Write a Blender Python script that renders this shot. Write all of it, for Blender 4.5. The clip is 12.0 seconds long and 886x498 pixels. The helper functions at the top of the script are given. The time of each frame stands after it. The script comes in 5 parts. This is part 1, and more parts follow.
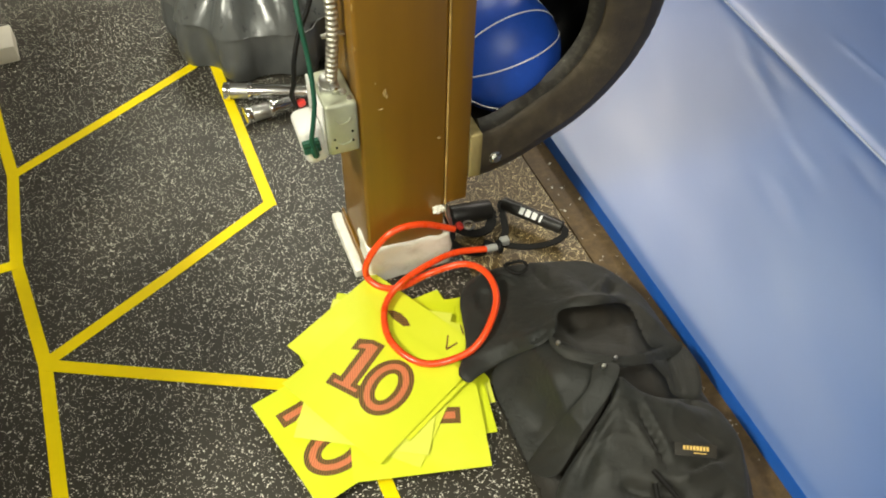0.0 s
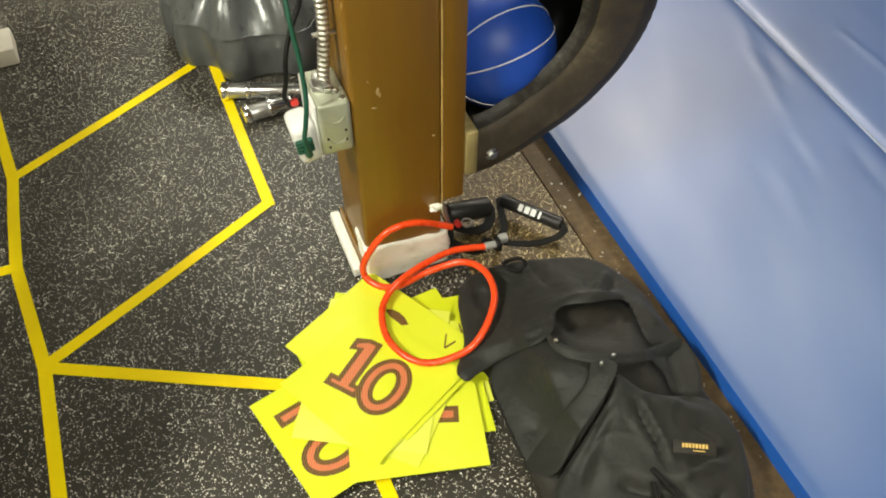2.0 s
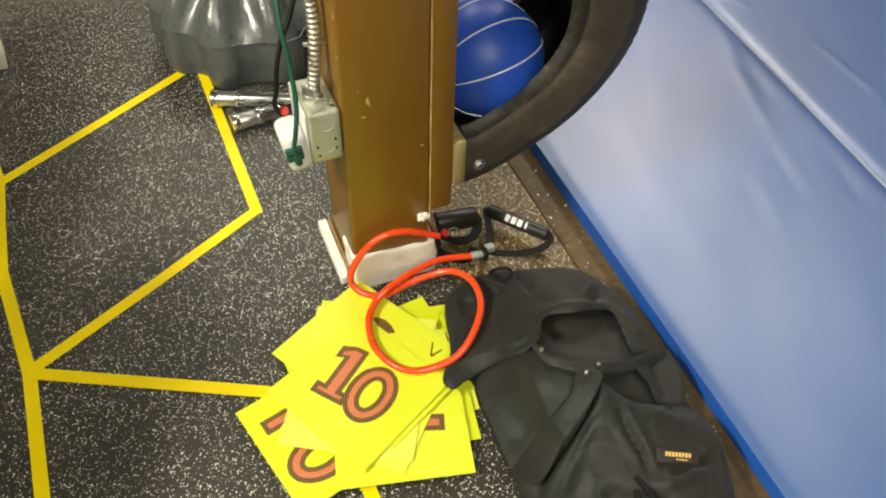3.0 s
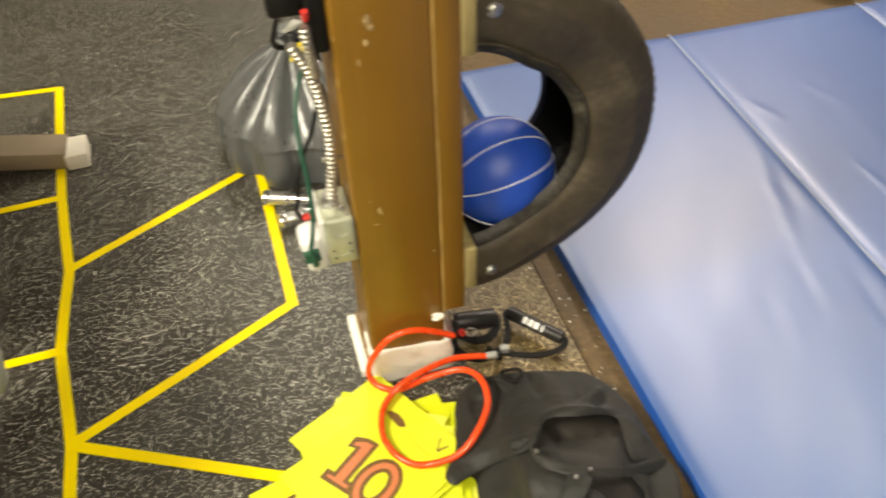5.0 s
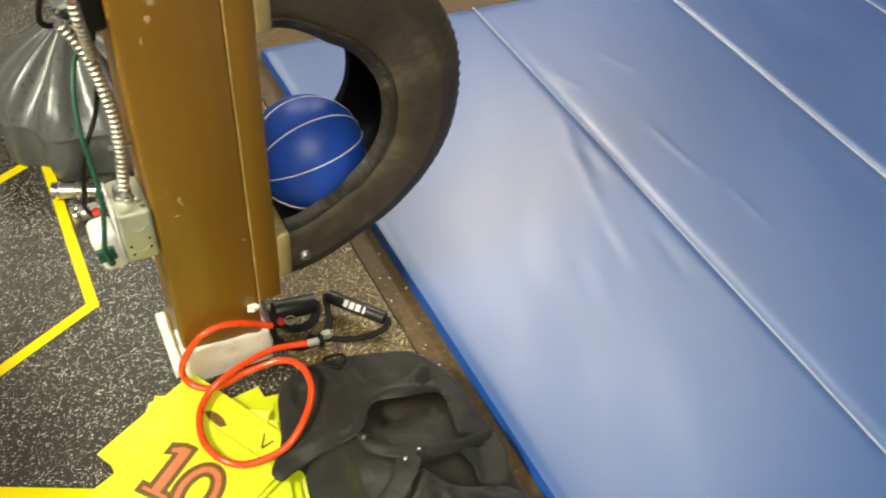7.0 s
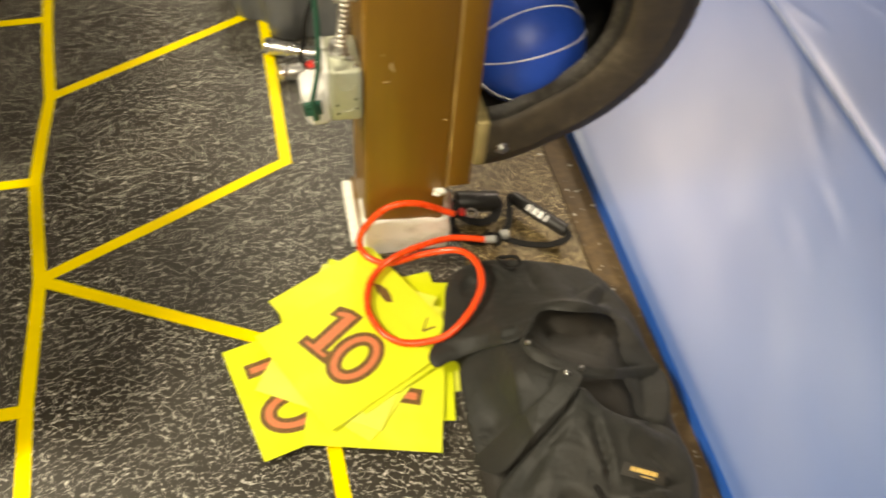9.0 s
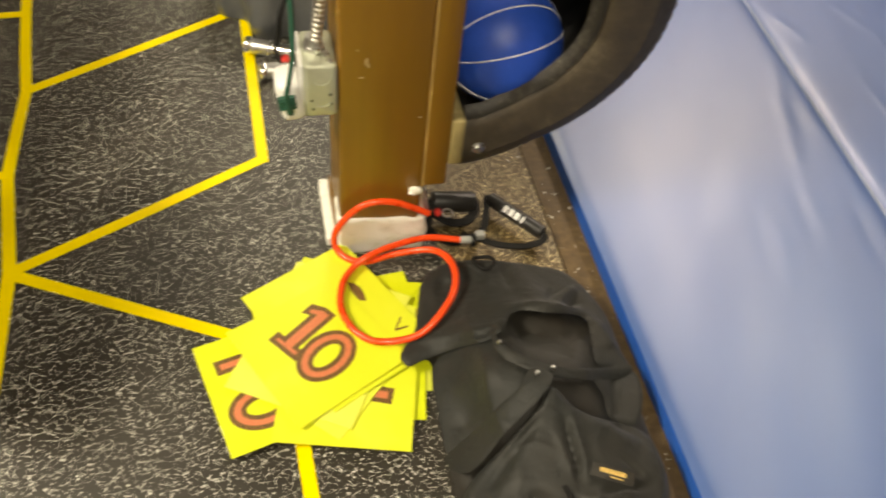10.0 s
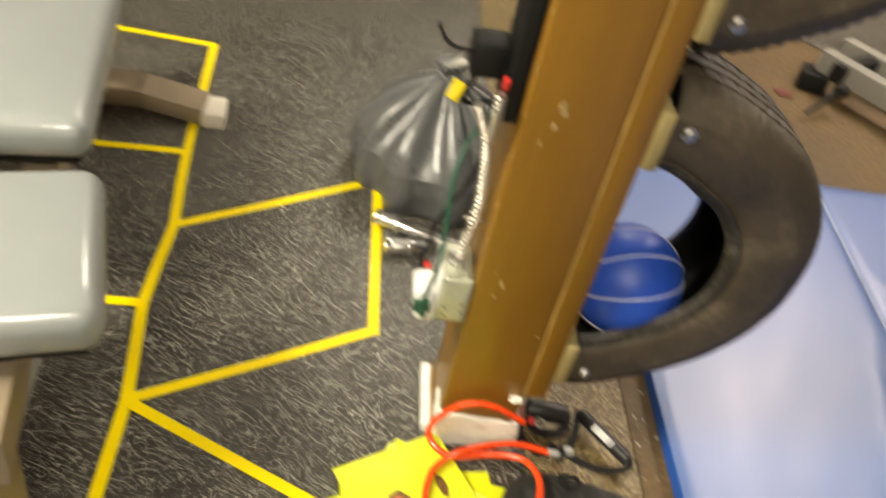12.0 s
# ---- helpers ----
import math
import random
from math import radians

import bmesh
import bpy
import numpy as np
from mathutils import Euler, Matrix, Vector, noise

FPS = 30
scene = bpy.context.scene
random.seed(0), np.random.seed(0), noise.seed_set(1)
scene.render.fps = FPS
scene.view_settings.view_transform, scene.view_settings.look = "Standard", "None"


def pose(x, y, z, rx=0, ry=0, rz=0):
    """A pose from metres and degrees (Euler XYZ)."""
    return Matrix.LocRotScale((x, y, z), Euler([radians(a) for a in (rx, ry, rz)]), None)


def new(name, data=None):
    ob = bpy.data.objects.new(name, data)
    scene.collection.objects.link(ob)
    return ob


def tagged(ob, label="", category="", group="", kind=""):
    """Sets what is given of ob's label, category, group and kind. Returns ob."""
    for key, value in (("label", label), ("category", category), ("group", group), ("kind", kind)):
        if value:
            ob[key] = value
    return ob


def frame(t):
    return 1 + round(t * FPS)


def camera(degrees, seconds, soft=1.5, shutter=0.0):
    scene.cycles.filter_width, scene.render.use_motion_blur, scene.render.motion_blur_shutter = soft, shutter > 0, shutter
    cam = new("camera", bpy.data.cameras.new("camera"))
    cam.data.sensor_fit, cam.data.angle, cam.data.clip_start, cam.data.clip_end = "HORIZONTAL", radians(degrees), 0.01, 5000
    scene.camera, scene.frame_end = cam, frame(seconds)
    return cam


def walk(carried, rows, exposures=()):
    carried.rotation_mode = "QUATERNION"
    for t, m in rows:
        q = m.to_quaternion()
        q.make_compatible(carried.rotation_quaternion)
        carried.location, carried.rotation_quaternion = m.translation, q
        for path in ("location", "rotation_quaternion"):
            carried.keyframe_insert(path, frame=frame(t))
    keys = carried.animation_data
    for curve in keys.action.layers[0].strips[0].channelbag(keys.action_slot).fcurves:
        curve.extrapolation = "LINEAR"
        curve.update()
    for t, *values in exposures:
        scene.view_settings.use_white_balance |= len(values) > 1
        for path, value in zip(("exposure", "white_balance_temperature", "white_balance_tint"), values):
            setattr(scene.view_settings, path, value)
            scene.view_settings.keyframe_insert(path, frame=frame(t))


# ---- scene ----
cam = camera(56.0, 12.0, soft=1.95, shutter=0.8)
# seconds, eye x y z, pitch from the horizon, roll, heading
PATH = [
    (0, 0.0056, -0.0045, 1.2153, -48.73, 1.57, 0.15),
    (0.2, 0.0061, -0.0050, 1.2157, -48.73, 1.49, 0.26),
    (0.5, 0.0081, -0.0053, 1.2161, -48.71, 1.25, 0.57),
    (0.6, 0.0105, -0.0046, 1.2159, -48.69, 1.22, 0.49),
    (0.8, 0.0155, -0.0035, 1.2161, -48.76, 1.33, -0.07),
    (1, 0.0200, -0.0018, 1.2153, -48.85, 1.00, 0.07),
    (1.2, 0.0212, 0.0003, 1.2125, -48.95, 0.56, 0.80),
    (1.3, 0.0217, 0.0014, 1.2112, -48.96, 0.71, 0.68),
    (1.4, 0.0223, 0.0024, 1.2098, -48.96, 1.16, 0.11),
    (1.5, 0.0229, 0.0035, 1.2084, -48.96, 1.36, -0.44),
    (1.7, 0.0258, 0.0048, 1.2095, -49.12, 0.56, 0.29),
    (2, 0.0295, 0.0048, 1.2134, -49.07, 0.05, 1.31),
    (2.2, 0.0287, 0.0018, 1.2157, -48.90, -0.08, 1.44),
    (2.4, 0.0267, -0.0024, 1.2177, -48.73, 0.02, 1.51),
    (2.5, 0.0260, -0.0042, 1.2188, -48.71, 0.30, 1.15),
    (2.6, 0.0261, -0.0051, 1.2187, -48.66, 0.52, 0.64),
    (2.7, 0.0263, -0.0060, 1.2186, -48.63, 0.96, 0.01),
    (4.3, 0.0146, 0.0042, 1.2705, -44.64, 5.79, 2.75),
    (4.4, 0.0226, -0.0090, 1.2805, -44.31, 4.72, 4.18),
    (4.5, 0.0410, -0.0250, 1.2904, -43.62, 2.64, 6.64),
    (4.6, 0.0656, -0.0283, 1.2920, -43.10, 1.14, 8.20),
    (4.7, 0.0935, -0.0360, 1.2961, -42.54, -0.10, 9.23),
    (4.8, 0.1149, -0.0348, 1.2951, -42.37, -1.15, 9.07),
    (4.9, 0.1464, -0.0414, 1.2982, -42.11, -1.93, 9.11),
    (5, 0.1641, -0.0413, 1.2983, -42.17, -2.22, 8.40),
    (5.1, 0.1729, -0.0385, 1.2977, -42.28, -1.53, 7.12),
    (5.2, 0.1666, -0.0303, 1.2949, -42.67, 0.11, 4.23),
    (5.3, 0.1737, -0.0264, 1.2940, -43.11, -0.55, 3.69),
    (5.4, 0.1712, -0.0196, 1.2918, -43.37, -0.08, 3.54),
    (5.5, 0.1704, -0.0138, 1.2898, -43.64, 0.95, 1.85),
    (5.6, 0.1713, -0.0087, 1.2878, -43.77, 2.74, -1.35),
    (5.7, 0.1719, -0.0057, 1.2861, -43.85, 3.47, -3.77),
    (5.8, 0.1725, 0.0016, 1.2836, -44.26, 3.52, -4.28),
    (5.9, 0.1734, 0.0024, 1.2824, -44.27, 3.06, -3.97),
    (6, 0.1742, 0.0065, 1.2805, -44.20, 2.19, -2.65),
    (6.1, 0.1759, 0.0027, 1.2805, -43.94, 1.39, -0.97),
    (6.2, 0.1768, 0.0007, 1.2799, -43.74, 0.99, 0.16),
    (6.3, 0.1794, -0.0048, 1.2805, -43.62, 1.20, -0.07),
    (6.4, 0.1804, -0.0095, 1.2805, -43.49, 2.13, -1.70),
    (6.5, 0.1828, -0.0124, 1.2805, -43.32, 3.42, -3.82),
    (6.6, 0.1898, -0.0083, 1.2796, -43.23, 4.85, -6.64),
    (6.7, 0.1926, -0.0037, 1.2791, -43.30, 4.94, -8.21),
    (8.3, 0.0730, -0.0191, 1.2876, -44.51, 5.41, 1.87),
    (8.4, 0.0774, -0.0234, 1.2735, -45.30, 4.89, 3.36),
    (8.5, 0.0891, -0.0253, 1.2545, -46.11, 4.75, 4.48),
    (8.6, 0.0979, -0.0192, 1.2457, -47.31, 5.59, 4.34),
    (8.8, 0.1156, -0.0069, 1.2280, -49.25, 6.89, 3.77),
    (8.9, 0.1244, -0.0007, 1.2192, -49.64, 6.55, 4.99),
    (9, 0.1332, 0.0054, 1.2104, -49.78, 5.63, 6.96),
    (9.1, 0.1332, 0.0059, 1.2062, -49.52, 5.20, 8.51),
    (9.2, 0.1275, 0.0017, 1.2065, -49.49, 5.15, 9.56),
    (9.3, 0.1235, 0.0009, 1.2027, -49.74, 5.52, 9.87),
    (9.4, 0.1218, -0.0020, 1.2026, -49.72, 6.24, 8.69),
    (9.5, 0.1189, -0.0039, 1.2006, -49.66, 6.55, 8.83),
    (9.6, 0.1269, -0.0034, 1.1993, -49.53, 6.56, 8.41),
    (9.7, 0.1335, -0.0035, 1.1972, -49.30, 6.61, 8.17),
    (9.9, 0.1509, -0.0019, 1.1956, -49.09, 7.01, 6.53),
    (10, 0.1589, -0.0014, 1.1943, -48.93, 7.40, 5.79),
    (10.1, 0.1565, -0.0022, 1.1959, -48.85, 8.06, 4.40),
    (10.3, 0.1517, -0.0037, 1.1990, -48.77, 8.12, 4.12),
    (10.5, 0.1469, -0.0053, 1.2021, -49.06, 6.96, 6.51),
    (10.6, 0.1417, -0.0051, 1.2045, -49.23, 6.44, 7.68),
    (10.8, 0.1348, -0.0070, 1.2059, -48.56, 6.59, 8.49),
    (10.9, 0.1260, -0.0047, 1.2116, -48.34, 7.32, 8.09),
    (11, 0.1208, -0.0045, 1.2140, -47.60, 8.48, 7.33),
    (11.1, 0.1076, 0.0012, 1.2250, -47.14, 9.33, 6.90),
    (11.2, 0.0950, 0.0076, 1.2328, -46.68, 9.45, 7.82),
    (11.3, 0.0813, 0.0126, 1.2469, -46.20, 10.36, 8.37),
    (11.4, 0.0657, 0.0215, 1.2572, -45.35, 11.93, 8.06),
    (11.5, 0.0550, 0.0240, 1.2689, -44.19, 12.77, 8.15),
    (11.6, 0.0485, 0.0221, 1.2798, -43.15, 13.49, 8.65),
    (11.7, 0.0482, 0.0131, 1.2908, -42.05, 14.37, 9.12),
    (11.8, 0.0425, 0.0103, 1.3018, -41.48, 14.98, 9.92),
    (11.9, 0.0407, 0.0031, 1.3127, -41.08, 14.02, 11.49),
    (12, 0.0381, -0.0033, 1.3237, -40.46, 13.29, 13.39),
]
walk(cam, [(t, pose(x, y, z, 90 + pitch, 0, yaw) @ pose(0, 0, 0, 0, 0, roll)) for t, x, y, z, pitch, roll, yaw in PATH], [(0.0, 0.03, 6450, 7), (2.7, 0.03, 6500, 8), (4.3, 0.24, 7000, 13), (5.2, 0.37, 6950, 13), (6.2, 0.26, 6650, 6), (6.7, 0.26, 6650, 6), (8.3, 0.25, 7500, 14), (9.2, 0.19, 7450, 14), (10.0, 0.08, 7400, 14), (11.5, 0.16, 7200, 15), (12.0, 0.37, 7050, 15)])

# ---- light ----
world = bpy.data.worlds.new("gym_air")
world.use_nodes = True
world.node_tree.nodes["Background"].inputs[0].default_value = (0.9, 0.95, 1.0, 1)
world.node_tree.nodes["Background"].inputs[1].default_value = 0.02
scene.world = world

CEILING = 2.9
# The lights are unseen and assumed; places, powers and tints set by glare and brightness.
WARM, ROSY = (1.0, 0.965, 0.80), (1.0, 0.88, 0.80)
LAMPS = [(-2.1, -0.6, 180.0, WARM), (0.4, -1.2, 58.0, WARM), (1.15, 4.2, 59.0, ROSY), (1.85, 2.75, 16.0, WARM), (-0.95, 4.3, 38.0, WARM)]
for lx, ly, power, tint in LAMPS:
    lamp = bpy.data.lights.new("assumed_light", "AREA")
    lamp.shape, lamp.size, lamp.size_y, lamp.energy, lamp.color = "RECTANGLE", 0.55, 1.15, power, tint
    lamp_ob = new("assumed_light", lamp)
    lamp_ob.matrix_world = pose(lx, ly, CEILING - 0.075)


# ---- materials ----
class Nodes:
    """A small builder for node materials on world-size object coordinates."""

    def __init__(self, name):
        self.mat = bpy.data.materials.new(name)
        self.mat.use_nodes = True
        self.tree = self.mat.node_tree
        self.bsdf = self.tree.nodes["Principled BSDF"]
        self.coord = self.add("ShaderNodeTexCoord").outputs["Object"]

    def add(self, kind, **settings):
        node = self.tree.nodes.new(kind)
        for key, value in settings.items():
            node.inputs[key].default_value = value
        return node

    def link(self, a, b):
        self.tree.links.new(a, b)

    def noise(self, scale, detail=4.0, rough=0.6, stretch=None):
        n = self.add("ShaderNodeTexNoise", Scale=scale, Detail=detail, Roughness=rough)
        src = self.coord
        if stretch:
            m = self.add("ShaderNodeMapping", Scale=stretch)
            self.link(src, m.inputs["Vector"])
            src = m.outputs["Vector"]
        self.link(src, n.inputs["Vector"])
        return n.outputs["Fac"]

    def ramp(self, fac, stops):
        r = self.add("ShaderNodeValToRGB")
        e = r.color_ramp.elements
        while len(e) < len(stops):
            e.new(0.5)
        for el, (p, c) in zip(e, stops):
            el.position, el.color = p, (*c, 1)
        self.link(fac, r.inputs["Fac"])
        return r.outputs["Color"]

    def value(self, fac, a, b, lo, hi):
        m = self.add("ShaderNodeMapRange")
        for key, v in zip(("From Min", "From Max", "To Min", "To Max"), (a, b, lo, hi)):
            m.inputs[key].default_value = v
        self.link(fac, m.inputs["Value"])
        return m.outputs["Result"]

    def mix(self, fac, a, b):
        m = self.tree.nodes.new("ShaderNodeMix")
        m.data_type = "RGBA"
        for sock, v in ((m.inputs[0], fac), (m.inputs[6], a), (m.inputs[7], b)):
            if isinstance(v, bpy.types.NodeSocket):
                self.link(v, sock)
            elif isinstance(v, float):
                sock.default_value = v
            else:
                sock.default_value = (*v, 1)
        return m.outputs[2]

    def math(self, op, a, b=0.0):
        m = self.tree.nodes.new("ShaderNodeMath")
        m.operation = op
        for sock, v in zip(m.inputs, (a, b)):
            if isinstance(v, bpy.types.NodeSocket):
                self.link(v, sock)
            else:
                sock.default_value = v
        return m.outputs[0]

    def bump(self, height, strength, distance):
        b = self.add("ShaderNodeBump", Strength=strength, Distance=distance)
        self.link(height, b.inputs["Height"])
        self.link(b.outputs["Normal"], self.bsdf.inputs["Normal"])

    def done(self, color=None, rough=None, metal=0.0, spec=None, coat=0.0, sheen=0.0):
        for key, v in (("Base Color", color), ("Roughness", rough)):
            if isinstance(v, bpy.types.NodeSocket):
                self.link(v, self.bsdf.inputs[key])
            elif v is not None:
                self.bsdf.inputs[key].default_value = (*v, 1) if isinstance(v, tuple) else v
        self.bsdf.inputs["Metallic"].default_value = metal
        if spec is not None:
            self.bsdf.inputs["Specular IOR Level"].default_value = spec
        self.bsdf.inputs["Coat Weight"].default_value = coat
        self.bsdf.inputs["Sheen Weight"].default_value = sheen
        return self.mat


def plain(name, color, rough=0.5, metal=0.0, vary=0.15, scale=40.0, bump=0.1, spec=None, coat=0.0, sheen=0.0, depth=0.001):
    """A surface of one colour with grain, faint stains and a fine relief."""
    n = Nodes(name)
    big, fine = n.noise(scale * 0.12, 3.0), n.noise(scale, 5.0)
    both = n.math("ADD", n.math("MULTIPLY", big, 0.6), n.math("MULTIPLY", fine, 0.4))
    lo, hi = tuple(c * (1 - vary) for c in color), tuple(min(1.0, c * (1 + vary)) for c in color)
    if bump:
        n.bump(fine, bump, depth)
    return n.done(n.ramp(both, [(0.3, lo), (0.7, hi)]), n.value(both, 0.3, 0.7, rough * 0.85, min(1.0, rough * 1.15)), metal, spec, coat, sheen)


def speckled(name, base, flecks, amount, rough, sheen):
    """Crumb rubber with pale flecks of uneven size."""
    n = Nodes(name)
    wobble = n.add("ShaderNodeTexNoise", Scale=260.0, Detail=2.0)
    n.link(n.coord, wobble.inputs["Vector"])
    shift = n.tree.nodes.new("ShaderNodeVectorMath")
    shift.operation = "MULTIPLY_ADD"
    n.link(wobble.outputs["Color"], shift.inputs[0])
    shift.inputs[1].default_value = (0.0035, 0.0035, 0.0)
    n.link(n.coord, shift.inputs[2])
    masks = []
    for scale, part_of, size in ((262.0, amount, 0.28), (455.0, amount * 1.2, 0.34)):
        v = n.add("ShaderNodeTexVoronoi", Scale=scale)
        v.voronoi_dimensions = "2D"
        n.link(shift.outputs["Vector"], v.inputs["Vector"])
        pick = n.add("ShaderNodeSeparateColor")
        n.link(v.outputs["Color"], pick.inputs["Color"])
        chosen = n.math("LESS_THAN", pick.outputs["Red"], part_of)
        near = n.math("LESS_THAN", v.outputs["Distance"], n.math("ADD", n.math("MULTIPLY", pick.outputs["Green"], size), 0.09))
        masks.append(n.math("MULTIPLY", chosen, near))
    mask = n.math("MAXIMUM", masks[0], masks[1])
    dirt = n.noise(2.2, 5.0)
    grain = n.noise(700.0, 2.0)
    ground = n.ramp(n.math("ADD", n.math("MULTIPLY", dirt, 0.55), n.math("MULTIPLY", grain, 0.45)), [(0.3, tuple(c * 0.6 for c in base)), (0.75, tuple(c * 1.5 for c in base))])
    n.bump(n.math("ADD", grain, n.math("MULTIPLY", n.noise(180.0, 3.0), 0.8)), 0.35, 0.0015)
    return n.done(n.mix(mask, ground, flecks), n.value(dirt, 0.3, 0.7, rough * 0.85, rough * 1.15), 0.0, sheen)


def particle_board(name):
    n = Nodes(name)
    chips, fine, stain = n.noise(55.0, 5.0, 0.7), n.noise(320.0, 3.0), n.noise(3.0, 4.0)
    col = n.ramp(n.math("ADD", n.math("MULTIPLY", chips, 0.6), n.math("MULTIPLY", stain, 0.4)), [(0.32, (0.044, 0.026, 0.008)), (0.52, (0.102, 0.062, 0.021)), (0.72, (0.20, 0.130, 0.056))])
    n.bump(n.math("ADD", chips, fine), 0.4, 0.002)
    return n.done(col, n.value(stain, 0.3, 0.7, 0.55, 0.8))


def brown_paint(name):
    """Gloss paint on rough timber: brush streaks, scuffs down to pale filler."""
    n = Nodes(name)
    streak = n.noise(26.0, 5.0, 0.6, (1.0, 1.0, 0.06))
    patch, scuff = n.noise(4.0, 4.0), n.noise(38.0, 6.0, 0.7, (1.0, 1.0, 0.45))
    col = n.ramp(n.math("ADD", n.math("MULTIPLY", streak, 0.5), n.math("MULTIPLY", patch, 0.5)), [(0.32, (0.200, 0.102, 0.010)), (0.7, (0.280, 0.139, 0.015))])
    worn = n.value(scuff, 0.735, 0.76, 0.0, 1.0)
    n.bump(n.math("ADD", n.math("MULTIPLY", streak, 0.7), n.math("MULTIPLY", scuff, 0.5)), 0.22, 0.003)
    return n.done(n.mix(worn, col, (0.42, 0.30, 0.16)), n.value(patch, 0.3, 0.7, 0.30, 0.46))


def raw_wood(name, lo, hi):
    n = Nodes(name)
    grain, fine = n.noise(60.0, 5.0, 0.6, (1.0, 1.0, 0.12)), n.noise(12.0, 4.0)
    n.bump(grain, 0.4, 0.002)
    return n.done(n.ramp(n.math("ADD", n.math("MULTIPLY", grain, 0.6), n.math("MULTIPLY", fine, 0.4)), [(0.3, lo), (0.7, hi)]), 0.7)


def chalky(name):
    """Old white paint on a rough block, chipped to grey-green."""
    n = Nodes(name)
    chips, fine, soft_dirt = n.noise(55.0, 6.0, 0.7), n.noise(260.0, 4.0), n.noise(14.0, 3.0)
    col = n.ramp(n.math("ADD", n.math("MULTIPLY", chips, 0.6), n.math("MULTIPLY", soft_dirt, 0.4)), [(0.30, (0.20, 0.17, 0.10)), (0.335, (0.72, 0.70, 0.58)), (0.50, (0.90, 0.89, 0.80))])
    n.bump(n.math("ADD", chips, n.math("MULTIPLY", fine, 0.5)), 0.5, 0.003)
    return n.done(col, 0.55)


def mat_vinyl(name):
    """Semi-gloss blue vinyl with soft wrinkles and scuffs."""
    n = Nodes(name)
    wave, fold, fine = n.noise(3.2, 3.0, 0.5, (1.0, 0.45, 1.0)), n.noise(9.0, 4.0, 0.55, (1.4, 0.4, 1.0)), n.noise(500.0, 2.0)
    col = n.ramp(wave, [(0.3, (0.033, 0.093, 0.300)), (0.7, (0.046, 0.118, 0.345))])
    n.bump(n.math("ADD", n.math("ADD", wave, n.math("MULTIPLY", fold, 0.5)), n.math("MULTIPLY", fine, 0.01)), 0.16, 0.010)
    n.bsdf.inputs["Coat Roughness"].default_value = 0.40
    return n.done(col, n.value(fold, 0.3, 0.7, 0.40, 0.50), 0.0, 1.0, 0.8)


def cloth(name, color, rough):
    """Matt nylon: a fine weave over small sharp creases and broad soft ones."""
    n = Nodes(name)
    weave, crease, soft_fold, tone = n.noise(900.0, 2.0), n.noise(34.0, 6.0, 0.62), n.noise(11.0, 3.0, 0.5), n.noise(6.0, 3.0)
    sharp = n.math("SUBTRACT", 1.0, n.math("ABSOLUTE", n.math("MULTIPLY", n.math("SUBTRACT", crease, 0.5), 5.0)))
    n.bump(n.math("ADD", n.math("ADD", n.math("MULTIPLY", weave, 0.10), n.math("MULTIPLY", sharp, 0.24)), n.math("ADD", n.math("MULTIPLY", crease, 0.5), soft_fold)), 0.55, 0.005)
    return n.done(n.ramp(n.math("ADD", n.math("MULTIPLY", tone, 0.7), n.math("MULTIPLY", crease, 0.3)), [(0.3, (color[0] * 0.72, color[1] * 0.86, color[2] * 0.92)), (0.7, (color[0] * 1.30, color[1] * 1.16, color[2] * 1.02))]), rough, 0.0, 0.36, 0.0, 0.08)


def tyre_rubber(name):
    n = Nodes(name)
    dust, fine, scuff = n.noise(9.0, 5.0), n.noise(220.0, 4.0), n.noise(70.0, 5.0, 0.7)
    n.bump(n.math("ADD", fine, scuff), 0.3, 0.0015)
    tone = n.math("ADD", n.math("MULTIPLY", dust, 0.65), n.math("MULTIPLY", scuff, 0.35))
    return n.done(n.ramp(tone, [(0.3, (0.024, 0.018, 0.012)), (0.55, (0.064, 0.050, 0.032)), (0.74, (0.140, 0.116, 0.078))]), n.value(dust, 0.3, 0.7, 0.5, 0.72))


def hatched_ink(name, color, dark):
    """Printed ink with fine slanting hatch lines."""
    n = Nodes(name)
    w = n.add("ShaderNodeTexWave", Scale=115.0, Distortion=0.0)
    w.bands_direction = "DIAGONAL"
    n.link(n.coord, w.inputs["Vector"])
    return n.done(n.mix(n.value(w.outputs["Fac"], 0.35, 0.65, 0.0, 1.0), color, dark), 0.45)


M_RUBBER = speckled("speckled_rubber", (0.0255, 0.0222, 0.0158), (0.97, 0.95, 0.83), 0.122, 0.38, 0.65)
# the same rubber, with warm brown glare painted into ground and flecks
M_RUBBER_GLARE = speckled("glare_tinted_rubber", (0.078, 0.050, 0.016), (0.95, 0.76, 0.40), 0.20, 0.42, 0.42)
M_BOARD = particle_board("particle_board")
M_UNDER = plain("dark_subfloor", (0.012, 0.010, 0.008), 0.8)
M_TAPE = plain("yellow_tape", (0.86, 0.67, 0.0), 0.45, vary=0.06, scale=60, spec=0.3)
M_PAINT = brown_paint("brown_gloss_paint")
M_CAULK = plain("caulk", (0.44, 0.28, 0.085), 0.55, vary=0.4, scale=60)
M_CHIP = plain("bare_filler", (0.44, 0.31, 0.14), 0.6, vary=0.3, scale=90)
M_CHALK = chalky("chipped_white_paint")
M_SPACER = raw_wood("raw_timber", (0.19, 0.145, 0.055), (0.42, 0.34, 0.15))
M_TYRE = tyre_rubber("tyre_rubber")


